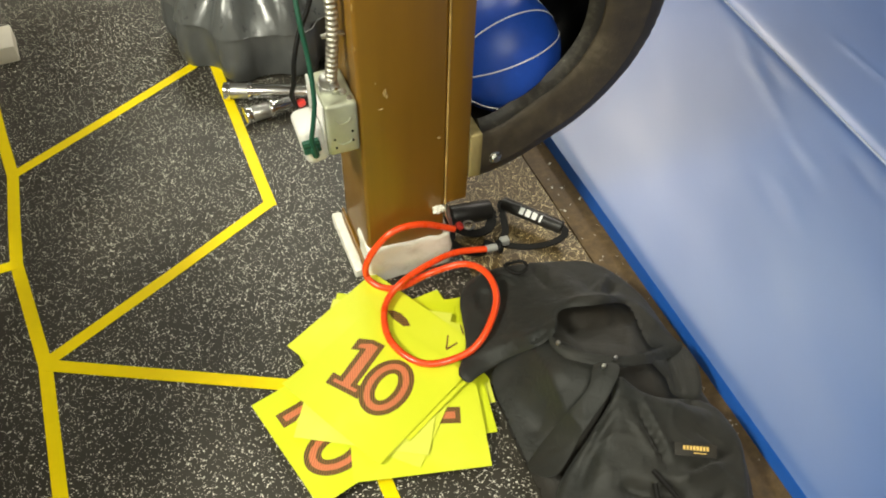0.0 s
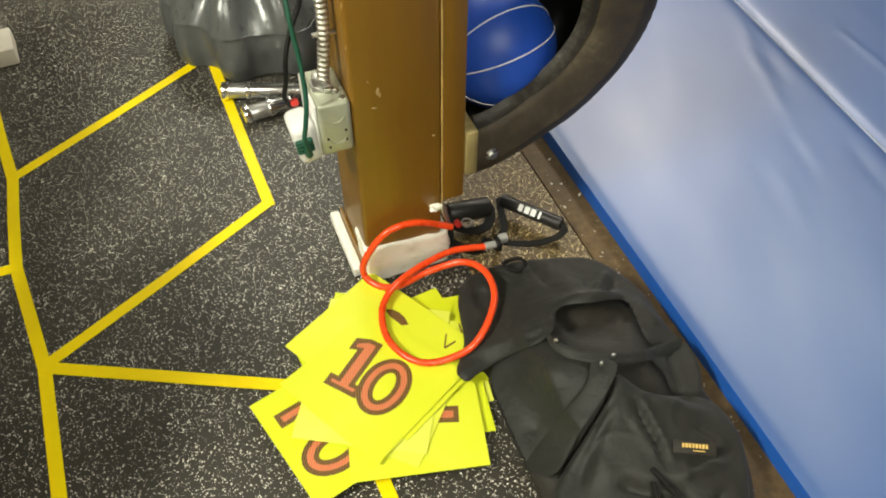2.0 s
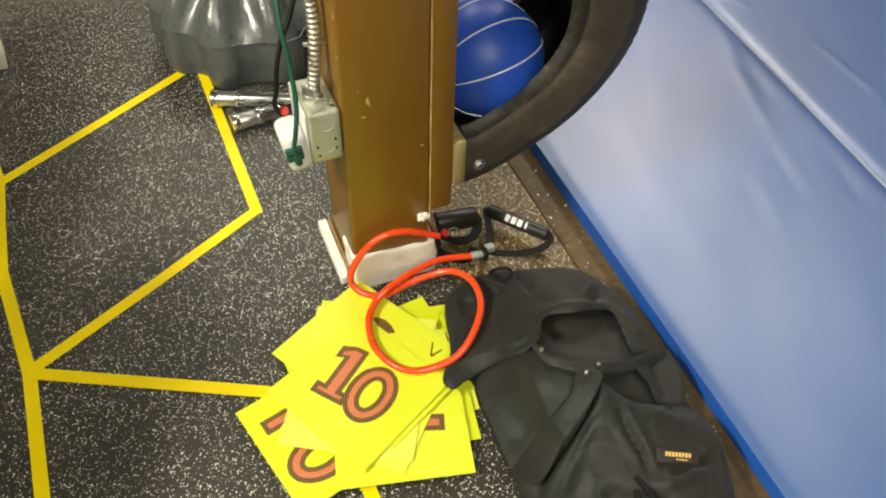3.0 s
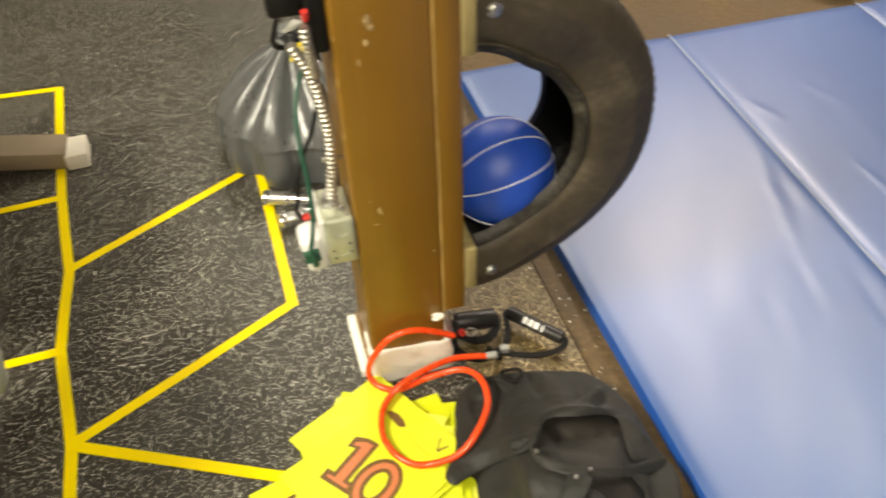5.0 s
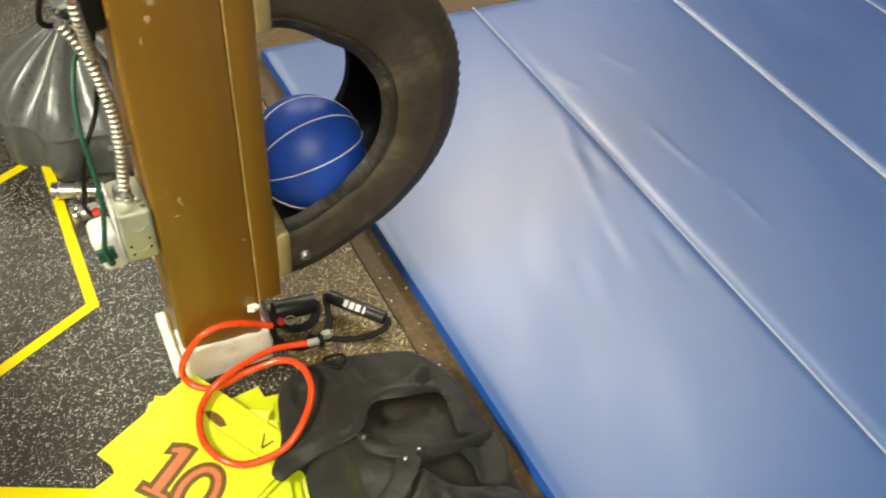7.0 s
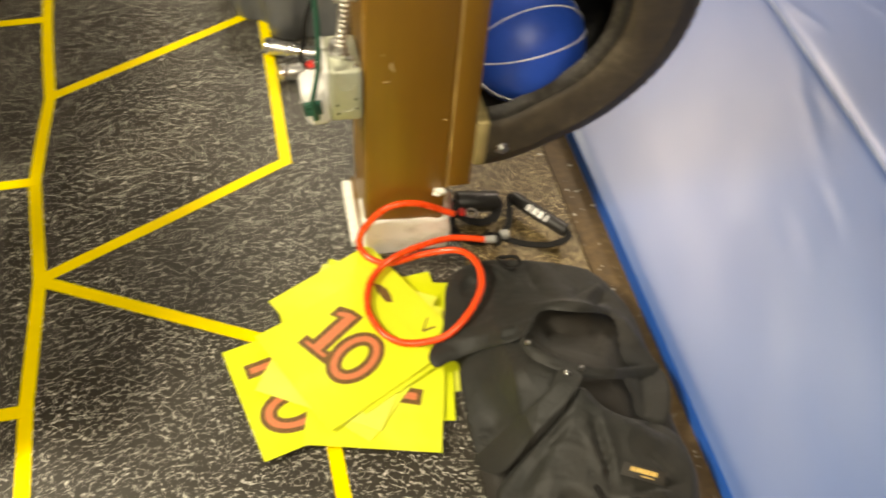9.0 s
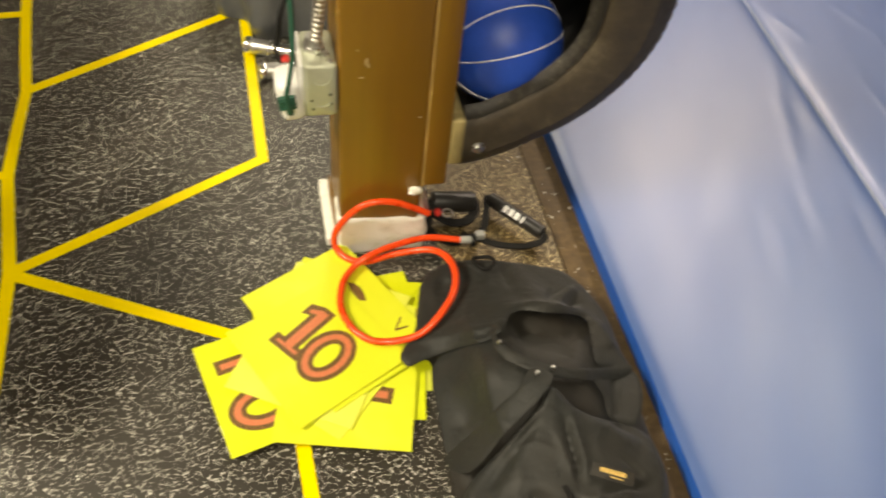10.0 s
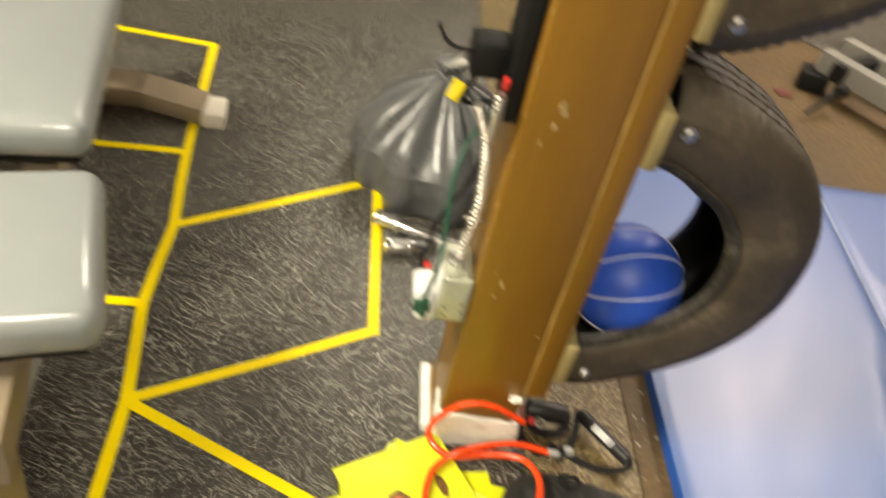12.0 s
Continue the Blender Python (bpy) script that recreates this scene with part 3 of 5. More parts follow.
def blob(at, size, seed, material, parent, name="paint_chip", label=""):
    bm = bmesh.new()
    bmesh.ops.create_icosphere(bm, subdivisions=3, radius=1.0)
    for v in bm.verts:
        v.co *= 1 + 0.9 * noise.noise(v.co * 1.9 + Vector((seed, 0, 0)))
    bm.transform(POST_M @ Matrix.Translation(at) @ Matrix.Diagonal((*size, 1)))
    return part(name, shifted(bm, parent.location), material, parent, label)


for i, (cx, cz, w, h) in enumerate(((0.000, 0.434, 0.0030, 0.0070), (0.003, 0.427, 0.0016, 0.0050), (-0.014, 0.455, 0.0012, 0.0022), (0.008, 0.769, 0.007, 0.008), (0.013, 0.757, 0.0045, 0.0060), (0.005, 0.735, 0.0045, 0.0060), (-0.008, 0.706, 0.0022, 0.0058), (-0.008, 0.405, 0.0040, 0.0012), (0.088, 0.32, 0.0030, 0.0014))):
    blob((cx, -0.0002, cz), (w * 0.8, 0.0008, h * 0.8), i, M_CHIP, post, "paint_chip")
blob((0.086, -0.006, 0.158), (0.0095, 0.006, 0.0055), 30, M_CHALK, post, "plaster_lump", "crumbling white plaster lump")

for i in range(6):
    z = 0.52 + 0.075 * i + 0.02 * noise.noise((i * 1.7, 0, 0))
    blob((-0.0410, 0.0018, z), (0.0010, 0.0010, 0.004 + 0.010 * abs(noise.noise((i * 2.3, 5, 0)))), 40 + i, M_CAULK, post, "worn_edge")


# white plinth and strips at the foot of the post
def chipped_block(lo, hi, bevel, rough, seed, lean=0.0):
    """A block with rounded, crumbling edges; lean lowers its top towards the far end of the front."""
    bm = span(lo, hi, bevel, 4)
    bmesh.ops.subdivide_edges(bm, edges=[e for e in bm.edges if e.calc_length() > 0.012], cuts=7, use_grid_fill=True)
    for v in bm.verts:
        k = v.co.z / hi[2]
        v.co.z -= lean * max(0.0, k) * (v.co.x - lo[0]) / (hi[0] - lo[0])
        if v.co.z > 0.004:
            v.co += Vector((noise.noise(v.co * 34 + Vector((seed, 0, 0))), noise.noise(v.co * 30 + Vector((0, seed, 0))), noise.noise(v.co * 38 + Vector((0, 0, seed))))) * rough
    bm.transform(POST_M)
    return bm


tagged(part("base_block", chipped_block((-0.0455, -0.0055, 0.0), (0.117, 0.060, 0.100), 0.009, 0.0046, 3.0, 0.016), M_CHALK), "chipped white painted block at the foot of a brown post", "block", "blocks at the foot of the post")
tagged(part("base_block", chipped_block((-0.0650, 0.022, 0.0), (-0.0470, 0.180, 0.022), 0.003, 0.0012, 9.0), M_CHALK), "narrow white painted strip at the foot of a brown post", "block", "blocks at the foot of the post")
tagged(part("trim_strip", chipped_block((-0.0465, 0.012, 0.0), (-0.0428, 0.166, 0.046), 0.002, 0.0008, 5.0), M_PAINT), "brown painted trim strip at the foot of a post", "trim")

# ---- half tyres ----
TYRE_X, TYRE_Y, TYRE_SIZE = 0.195, 0.0945, 1.012
BALL, BR = Vector((0.0915, 1.196, 0.3666)), 0.1032


def half_tyre(zc, label):
    tyre = thing("half_tyre", at_post(0.16, 0.06, zc), label, "tyre", "half tyres on the post")
    place = POST_M @ Matrix.Translation((TYRE_X, TYRE_Y, zc)) @ Matrix.Scale(TYRE_SIZE, 4)
    # section: (radius, half width), outer skin from bead to bead, then the lining back
    outer = [(0.150, 0.068), (0.156, 0.076), (0.165, 0.0815), (0.1695, 0.0825), (0.1720, 0.0785), (0.1765, 0.0835), (0.188, 0.0870), (0.204, 0.0905), (0.224, 0.0925), (0.240, 0.0920), (0.243, 0.0925), (0.246, 0.0912), (0.258, 0.0875), (0.270, 0.081), (0.279, 0.073), (0.2855, 0.064)]
    groove = [(0.2875, 0.054), (0.2875, 0.050), (0.281, 0.049), (0.281, 0.043), (0.2885, 0.042), (0.289, 0.018), (0.2815, 0.017), (0.2815, 0.011), (0.289, 0.010)]
    half = outer + groove
    lining = [(0.278, 0.0), (0.277, 0.045), (0.268, 0.066), (0.254, 0.078), (0.232, 0.081), (0.205, 0.077), (0.178, 0.070), (0.156, 0.062)]
    section = [(r, -w) for r, w in half] + [(r, w) for r, w in half[::-1]]
    inside = [(r, w) for r, w in lining[::-1]] + [(r, -w) for r, w in lining[1:]]
    steps, span_angle = 236, radians(228)
    bm = bmesh.new()
    rows = []
    for i in range(steps + 1):
        a = -span_angle / 2 + span_angle * i / steps
        ring = []
        for k, (r, w) in enumerate(section + inside):
            rr = r
            if k < len(section) and abs(w) > 0.05 and r > 0.272 and (i // 2) % 2:
                rr -= 0.0030
            if k < len(section) and 0.015 < abs(w) < 0.045 and i % 6 == 0:
                rr -= 0.003
            # the cut ends are pulled open a little, and the rear wall bulges
            e = min(1.0, max(0.0, (abs(a) - radians(62)) / radians(42)))
            rr += 0.0012 * noise.noise((a * 3, w * 20, zc)) + 0.031 * e * e * (3 - 2 * e)
            if r > 0.2:
                rr += 0.013 * max(0.0, math.cos(a - radians(38))) * (r - 0.2) / 0.088
            ring.append(bm.verts.new((rr * math.cos(a), w * (1.32 if w > 0 else 1.0), rr * math.sin(a))))
        rows.append(ring)
    m, ns = len(rows[0]), len(section)
    for p, q in zip(rows, rows[1:]):
        for k in range(m):
            f = bm.faces.new((p[k], p[(k + 1) % m], q[(k + 1) % m], q[k]))
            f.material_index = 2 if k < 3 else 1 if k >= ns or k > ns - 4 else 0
    bm.transform(place)
    # the rubber gives way round the ball that is wedged into it
    for v in bm.verts:
        d = v.co - BALL
        if d.length < BR + 0.0015:
            v.co = BALL + d.normalized() * (BR + 0.0015)
    cut = bmesh.ops.bisect_plane(bm, geom=bm.verts[:] + bm.edges[:] + bm.faces[:], plane_co=at_post(0.1665, 0, 0), plane_no=(-ACROSS.x, -ACROSS.y, 0), clear_outer=True)
    bmesh.ops.holes_fill(bm, edges=[e for e in cut["geom_cut"] if isinstance(e, bmesh.types.BMEdge)])
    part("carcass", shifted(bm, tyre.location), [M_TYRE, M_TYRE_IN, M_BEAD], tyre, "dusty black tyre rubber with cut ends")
    for sgn in (-1, 1):
        z2 = zc + sgn * 0.2375
        wood = span((0.1435, -0.004, z2 - 0.0475), (0.1663, 0.130, z2 + 0.0475), 0.004)
        wood.transform(POST_M)
        part("timber_block", shifted(wood, tyre.location), M_SPACER, tyre, "raw timber spacer block")
        at, way = at_post(0.194, 0.002, zc + sgn * 0.255), Vector((-POST_M[0][1], -POST_M[1][1], 0))
        head = joined(rod(at - way * 0.016, at + way * 0.001, 0.0120, 24, 0.0008), rod(at, at + way * 0.007, 0.0080, 6, 0.0008))
        part("bolt", shifted(head, tyre.location), M_ZINC, tyre, "zinc bolt with washer")
    return tyre


half_tyre(0.4975, "half a black car tyre bolted to a post, cradling a ball")
half_tyre(1.174, "half a black car tyre bolted higher up on a post")

# ---- ball ----
ball = thing("medicine_ball", (BALL.x, BALL.y, BALL.z - BR), "blue rubber ball with white lines lying in a half tyre", "ball")
bm = bmesh.new()
bmesh.ops.create_uvsphere(bm, u_segments=64, v_segments=40, radius=BR)
part("ball_body", shifted(bm, (0, 0, BR), False), M_BALL, ball)
# the lines are great circles that meet in one pole at the side
POLE, OVER, FACING = Vector((0.87, 0.44, 0.19)).normalized(), Vector((0.0, 0.67, 0.74)), Vector((0.0, -0.74, 0.67))
for v in (0.90, 0.38, -0.40, -0.96):
    q = OVER * v + FACING * math.sqrt(1 - v * v)
    q = (q - POLE * q.dot(POLE)).normalized()
    circle = [(POLE * math.cos(k * math.tau / 72) + q * math.sin(k * math.tau / 72)) * BR + Vector((0, 0, BR)) for k in range(72)]
    part("white_line", sweep(circle, 0.0013, 6, closed=True), M_LINE, ball, "white line")

# ---- yellow number cards ----
CW, CH = 0.2159, 0.2794
card_z = [0.0020]


def ellipse(cx, cy, rx, ry, n=40):
    return [(cx + rx * math.cos(k * math.tau / n), cy + ry * math.sin(k * math.tau / n)) for k in range(n)]


def ring_plate(outer, inner, z):
    bm = bmesh.new()
    a, b = [bm.verts.new((x, y, z)) for x, y in outer], [bm.verts.new((x, y, z)) for x, y in inner]
    for k in range(len(a)):
        j = (k + 1) % len(a)
        bm.faces.new((a[k], a[j], b[j], b[k]))
    return bm


def digit_one(cx, cy, w, h, grow, z):
    """A slab-serif one."""
    g = grow
    s, f = w * 0.22, h * 0.13
    pts = [(-w / 2 - g, -h / 2 - g), (w / 2 + g, -h / 2 - g), (w / 2 + g, -h / 2 + f + g), (s + g, -h / 2 + f + g), (s + g, h / 2 + g), (-s * 0.6, h / 2 + g), (-w / 2 - g, h / 2 - f * 0.75 + g), (-w / 2 - g, h / 2 - f * 1.9 - g), (-s - g, h / 2 - f * 1.5 - g), (-s - g, -h / 2 + f + g), (-w / 2 - g, -h / 2 + f + g)]
    bm = bmesh.new()
    bm.faces.new([bm.verts.new((cx + x, cy + y, z)) for x, y in pts])
    bm.normal_update()
    bmesh.ops.triangulate(bm, faces=bm.faces[:], ngon_method="EAR_CLIP")
    return bm


def number_card(x, y, up, digits, label, curl=0.0, turn=11.0, tall=CH):
    card_z[0] += 0.0027
    z = card_z[0]
    card = thing("number_card", (x, y, z), label, "card", "yellow number cards in a fanned pile")
    card.rotation_euler = (radians(0.35 * noise.noise((x * 40, y * 40, 1))), radians(0.35 * noise.noise((x * 40, y * 40, 9))), radians(up - 90))
    n, k = 12, 16

    def lift(px, py):
        u, v = px / CW * 2, py / tall * 2
        return curl * (max(0.0, -u - v - 0.7) ** 2 + 0.4 * max(0.0, u + v - 0.8) ** 2) + 0.0004 * noise.noise((px * 9, py * 9, up))

    rows = [[(CW * (i / n - 0.5), tall * (j / k - 0.5)) for i in range(n + 1)] for j in range(k + 1)]
    bm = bmesh.new()
    grids = []
    for dz in (0.0, 0.0006):
        grids.append([[bm.verts.new((px, py, dz + lift(px, py))) for px, py in r] for r in rows])
    for q, flip in zip(grids, (True, False)):
        for j in range(k):
            for i in range(n):
                f = (q[j][i], q[j][i + 1], q[j + 1][i + 1], q[j + 1][i])
                bm.faces.new(f[::-1] if flip else f)
    border = [(0, i) for i in range(n)] + [(j, n) for j in range(k)] + [(k, i) for i in range(n, 0, -1)] + [(j, 0) for j in range(k, 0, -1)]
    for (j, i), (j2, i2) in zip(border, border[1:] + border[:1]):
        bm.faces.new((grids[0][j][i], grids[0][j2][i2], grids[1][j2][i2], grids[1][j][i]))
    part("sheet", bm, M_CARD, card)
    h, spin = 0.102, Matrix.Rotation(radians(turn), 4, "Z")
    for ch, dx, dy in digits:
        for grow, dz, ink in ((0.0050, 0.00075, M_INK_DARK), (-0.0036, 0.00095, M_INK)):
            if ch == "1":
                g = digit_one(dx, dy, 0.052, h, grow, dz)
            elif ch == "|":
                g = slab([(dx - 0.009 - grow, dy - 0.050 - grow), (dx + 0.009 + grow, dy - 0.050 - grow), (dx + 0.009 + grow, dy + 0.050 + grow), (dx - 0.009 - grow, dy + 0.050 + grow)], dz - 0.0001, dz)
            elif ch == "-":
                g = slab([(dx - 0.023 - grow, dy - 0.010 - grow), (dx + 0.023 + grow, dy - 0.010 - grow), (dx + 0.023 + grow, dy + 0.010 + grow), (dx - 0.023 - grow, dy + 0.010 + grow)], dz - 0.0001, dz)
            else:
                g = ring_plate(ellipse(dx, dy, 0.0365 + grow, h / 2 + 0.001 + grow), ellipse(dx, dy, 0.0195 - grow, h / 2 - 0.0175 - grow), dz)
            g.transform(spin)
            for v in g.verts:
                v.co.z += lift(v.co.x, v.co.y)
            part("digit_outline" if ink is M_INK_DARK else "digit_fill", g, ink, card, "dark hatched outline" if ink is M_INK_DARK else "orange-red printed digit", smooth=False)
    return card


def by_corner(cx, cy, up, sx, sy, tall=CH):
    """The centre of a card from one of its corners: sx, sy say which."""
    a = radians(up)
    u, r = Vector((math.cos(a), math.sin(a))), Vector((math.sin(a), -math.cos(a)))
    c = Vector((cx, cy)) - r * (sx * CW / 2) - u * (sy * tall / 2)
    return c.x, c.y


PLAIN_LABEL = "fluorescent yellow paper card in a fanned pile on the floor"
number_card(*by_corner(0.098, 0.722, 13.3, 1, 1), 13.3, [], PLAIN_LABEL)
number_card(*by_corner(-0.006, 0.955, 29.4, -1, 1), 29.4, [], PLAIN_LABEL)
right_card = number_card(*by_corner(0.100, 0.664, 103, 1, -1), 103, [], PLAIN_LABEL)
number_card(*by_corner(-0.188, 0.936, 85, -1, 1), 85, [], PLAIN_LABEL)
number_card(*by_corner(-0.303, 0.695, 38, -1, -1), 38, [("|", -0.054, -0.062), ("0", 0.040, -0.066)], "fluorescent yellow card with a red 10, half covered", turn=0.0)
number_card(*by_corner(0.090, 0.600, 99.5, 1, -1), 99.5, [("-", 0.049, -0.037)], "fluorescent yellow card with the foot of a red digit showing", turn=-6.0)
card_c = number_card(*by_corner(-0.022, 0.591, 70, 1, -1), 70, [], PLAIN_LABEL)
number_card(*by_corner(-0.224, 0.636, 83.5, -1, -1), 83.5, [], PLAIN_LABEL)
card_a = number_card(*by_corner(-0.125, 0.976, -38.5, -1, -1), -38.5, [], "fluorescent yellow card with the tip of a printed digit")
number_card(*by_corner(-0.085, 0.590, 51.5, 1, -1, CW), 51.5, [("1", -0.0386, 0.0111), ("0", 0.0225, -0.0019)], "square fluorescent yellow card with a large red 10, topmost", curl=0.006, tall=CW)


def printed(card, name, outline, label):
    """A piece of print on a card, its outline in plan."""
    back = Matrix.Rotation(-card.rotation_euler.z, 2)
    flat = [back @ (Vector(p) - card.location.xy) for p in outline]
    part(name, slab([tuple(p) for p in flat], 0.0007, 0.0011), M_INK_DARK, card, label, smooth=False)


printed(card_a, "digit_tip", [(-0.093, 0.889), (-0.080, 0.889), (-0.068, 0.883), (-0.057, 0.871), (-0.050, 0.857), (-0.062, 0.855), (-0.083, 0.873)], "dark tip of a printed digit")
printed(right_card, "digit_line", [(0.0195, 0.912), (0.0225, 0.912), (0.0215, 0.888), (0.0185, 0.888)], "dark printed line")
printed(card_c, "digit_line", [(0.0180, 0.879), (0.0205, 0.878), (0.0180, 0.862), (0.0155, 0.862)], "dark printed line")
printed(card_a, "digit_line", [(0.0150, 0.840), (0.0175, 0.838), (0.0155, 0.812), (0.0125, 0.811)], "dark printed line")
printed(card_a, "digit_line", [(0.0125, 0.811), (0.0150, 0.808), (0.0330, 0.822), (0.0320, 0.825)], "dark printed line")
printed(card_c, "digit_line", [(0.0365, 0.866), (0.0390, 0.865), (0.0500, 0.826), (0.0475, 0.825)], "dark printed line")

# ---- resistance band ----
band = thing("resistance_band", (0.0, 0.98, 0), "red rubber resistance tube with two black handles, lying looped", "resistance band")


def band_part(name, bm, material, parent=None, label=""):
    if parent is None:
        return part(name, shifted(bm, band.location), material, band, label)
    return part(name, shifted(bm, band.location), material, parent, label)


STAND = Vector((0.09, 0.0, 1.23))


def clear_of_post(p, gap=-0.014):
    """Moves a point towards the open floor until it lies in front of the post."""
    d = depth_at_post(p)
    if d <= gap or p.x > 0.02 or p.z < 0.03:
        return p
    return STAND + (p - STAND) * ((gap - depth_at_post(STAND)) / (d - depth_at_post(STAND)))


LOOP = [(0.019, 1.060, 0.060), (-0.043, 1.034, 0.098), (-0.094, 1.018, 0.092), (-0.127, 0.990, 0.068), (-0.138, 0.963, 0.046), (-0.116, 0.936, 0.04), (-0.075, 0.931, 0.04), (-0.02, 0.963, 0.044), (0.041, 0.971, 0.064), (0.081, 0.94, 0.078), (0.098, 0.889, 0.079), (0.087, 0.833, 0.074), (0.061, 0.795, 0.056), (0.024, 0.779, 0.042), (-0.019, 0.771, 0.039), (-0.057, 0.788, 0.039), (-0.086, 0.824, 0.039), (-0.097, 0.872, 0.039), (-0.089, 0.911, 0.041), (-0.065, 0.937, 0.054), (-0.026, 0.972, 0.056), (0.025, 1.008, 0.052), (0.085, 1.025, 0.046)]
band_part("tube", sweep([clear_of_post(p) for p in spline(LOOP, 10)], 0.0061, 14), M_TUBE)
grip_a, grip_b = Vector((0.119, 1.160, 0.032)), Vector((0.233, 1.097, 0.032))
axis = (grip_b - grip_a).normalized()
grip = band_part("handle", rod(grip_a, grip_b, 0.0135, 28, 0.003), M_GRIP, None, "black foam handle with white lettering bars")
side = axis.cross(Vector((0, 0, 1)))
look_up = (Vector((0, 0, 1)) * 0.75 + side * 0.66).normalized()
for k, w in enumerate((0.009, 0.010, 0.010, 0.004)):
    c = grip_a + axis * (0.046 + 0.0135 * k) + look_up * 0.0136
    m = Matrix.Translation(c) @ Matrix((axis, look_up.cross(axis), look_up)).transposed().to_4x4()
    band_part("print_bar", block((w, 0.014, 0.0008), m, 0), M_PRINT, grip)
joint = Vector((0.112, 1.043, 0.040))
strap = spline([joint, (0.122, 1.085, 0.034), (0.118, 1.130, 0.030), grip_a - axis * 0.003, grip_a + axis * 0.03], 8)
band_part("strap", sweep(strap, 1, flat=(0.014, 0.003)), M_WEB)
strap = spline([joint, (0.160, 1.044, 0.034), (0.205, 1.057, 0.030), (0.234, 1.078, 0.030), grip_b + axis * 0.002, grip_b - axis * 0.03], 8)
band_part("strap", sweep(strap, 1, flat=(0.014, 0.003)), M_WEB)
band_part("plug", rod((0.083, 1.025, 0.046), (0.108, 1.034, 0.044), 0.0070, 16, 0.001), M_CLEAR, None, "grey end plug")
band_part("clip", block((0.018, 0.014, 0.016), pose(0.118, 1.046, 0.046, 0, 0, 20), 0.003), M_CLEAR, None, "grey plastic clip")
band_part("collar", rod((0.104, 1.032, 0.044), (0.112, 1.035, 0.044), 0.013, 20, 0.002), M_BLACK)
# the second handle lies folded on its strap against the post
band_part("handle", rod((0.014, 1.104, 0.048), (0.092, 1.136, 0.038), 0.0205, 24, 0.003), M_GRIP, None, "black foam handle")
strap = spline([(0.016, 1.080, 0.060), (0.030, 1.060, 0.062), (0.062, 1.058, 0.052), (0.090, 1.085, 0.040), (0.096, 1.125, 0.036), (0.085, 1.142, 0.040)], 8)
band_part("strap", sweep(strap, 1, flat=(0.020, 0.003)), M_WEB)
band_part("strap", sweep(spline([(0.012, 1.050, 0.040), (0.040, 1.035, 0.030), (0.075, 1.040, 0.020), (0.092, 1.070, 0.018)], 8), 1, flat=(0.018, 0.003)), M_WEB)
band_part("strap", sweep(spline([(0.012, 1.100, 0.055), (0.014, 1.070, 0.062), (0.018, 1.042, 0.050)], 8), 1, flat=(0.018, 0.003)), M_WEB)
band_part("stopper", rod((0.030, 1.062, 0.064), (0.036, 1.063, 0.070), 0.0080, 18, 0.0015), M_RED, None, "red plastic stopper")
ring_pts = [Vector((0.050 + 0.010 * math.cos(k * math.tau / 24), 1.068 + 0.010 * math.sin(k * math.tau / 24), 0.064)) for k in range(24)]
band_part("ring", sweep(ring_pts, 0.0020, 8, closed=True), M_ZINC, None, "small steel ring")
hook = spline([at_post(*p) for p in ((0.102, -0.006, 0.166), (0.100, -0.012, 0.148), (0.106, -0.014, 0.128), (0.114, -0.006, 0.106), (0.111, -0.002, 0.128), (0.106, -0.004, 0.156))], 6)
band_part("hook", sweep(hook, 0.0024, 8), M_ZINC, None, "steel snap hook")

# ---- jacket ----
def smooth_outline(points, steps=8):
    return [Vector(p[:2]) for p in spline([(x, y, 0) for x, y in points], steps, True)]


def edge_distance(p, rim):
    """How far p lies inside the outline (below zero: outside), and the nearest point on it."""
    best, near, inside = 9.0, None, False
    n = len(rim)
    for i in range(n):
        a, b = rim[i], rim[(i + 1) % n]
        d = b - a
        s = min(1.0, max(0.0, (p - a).dot(d) / max(1e-12, d.length_squared)))
        q = a + d * s
        r = (p - q).length
        if r < best:
            best, near = r, q
        if (a.y > p.y) != (b.y > p.y) and p.x < a.x + (p.y - a.y) * d.x / d.y:
            inside = not inside
    return (best if inside else -best), near


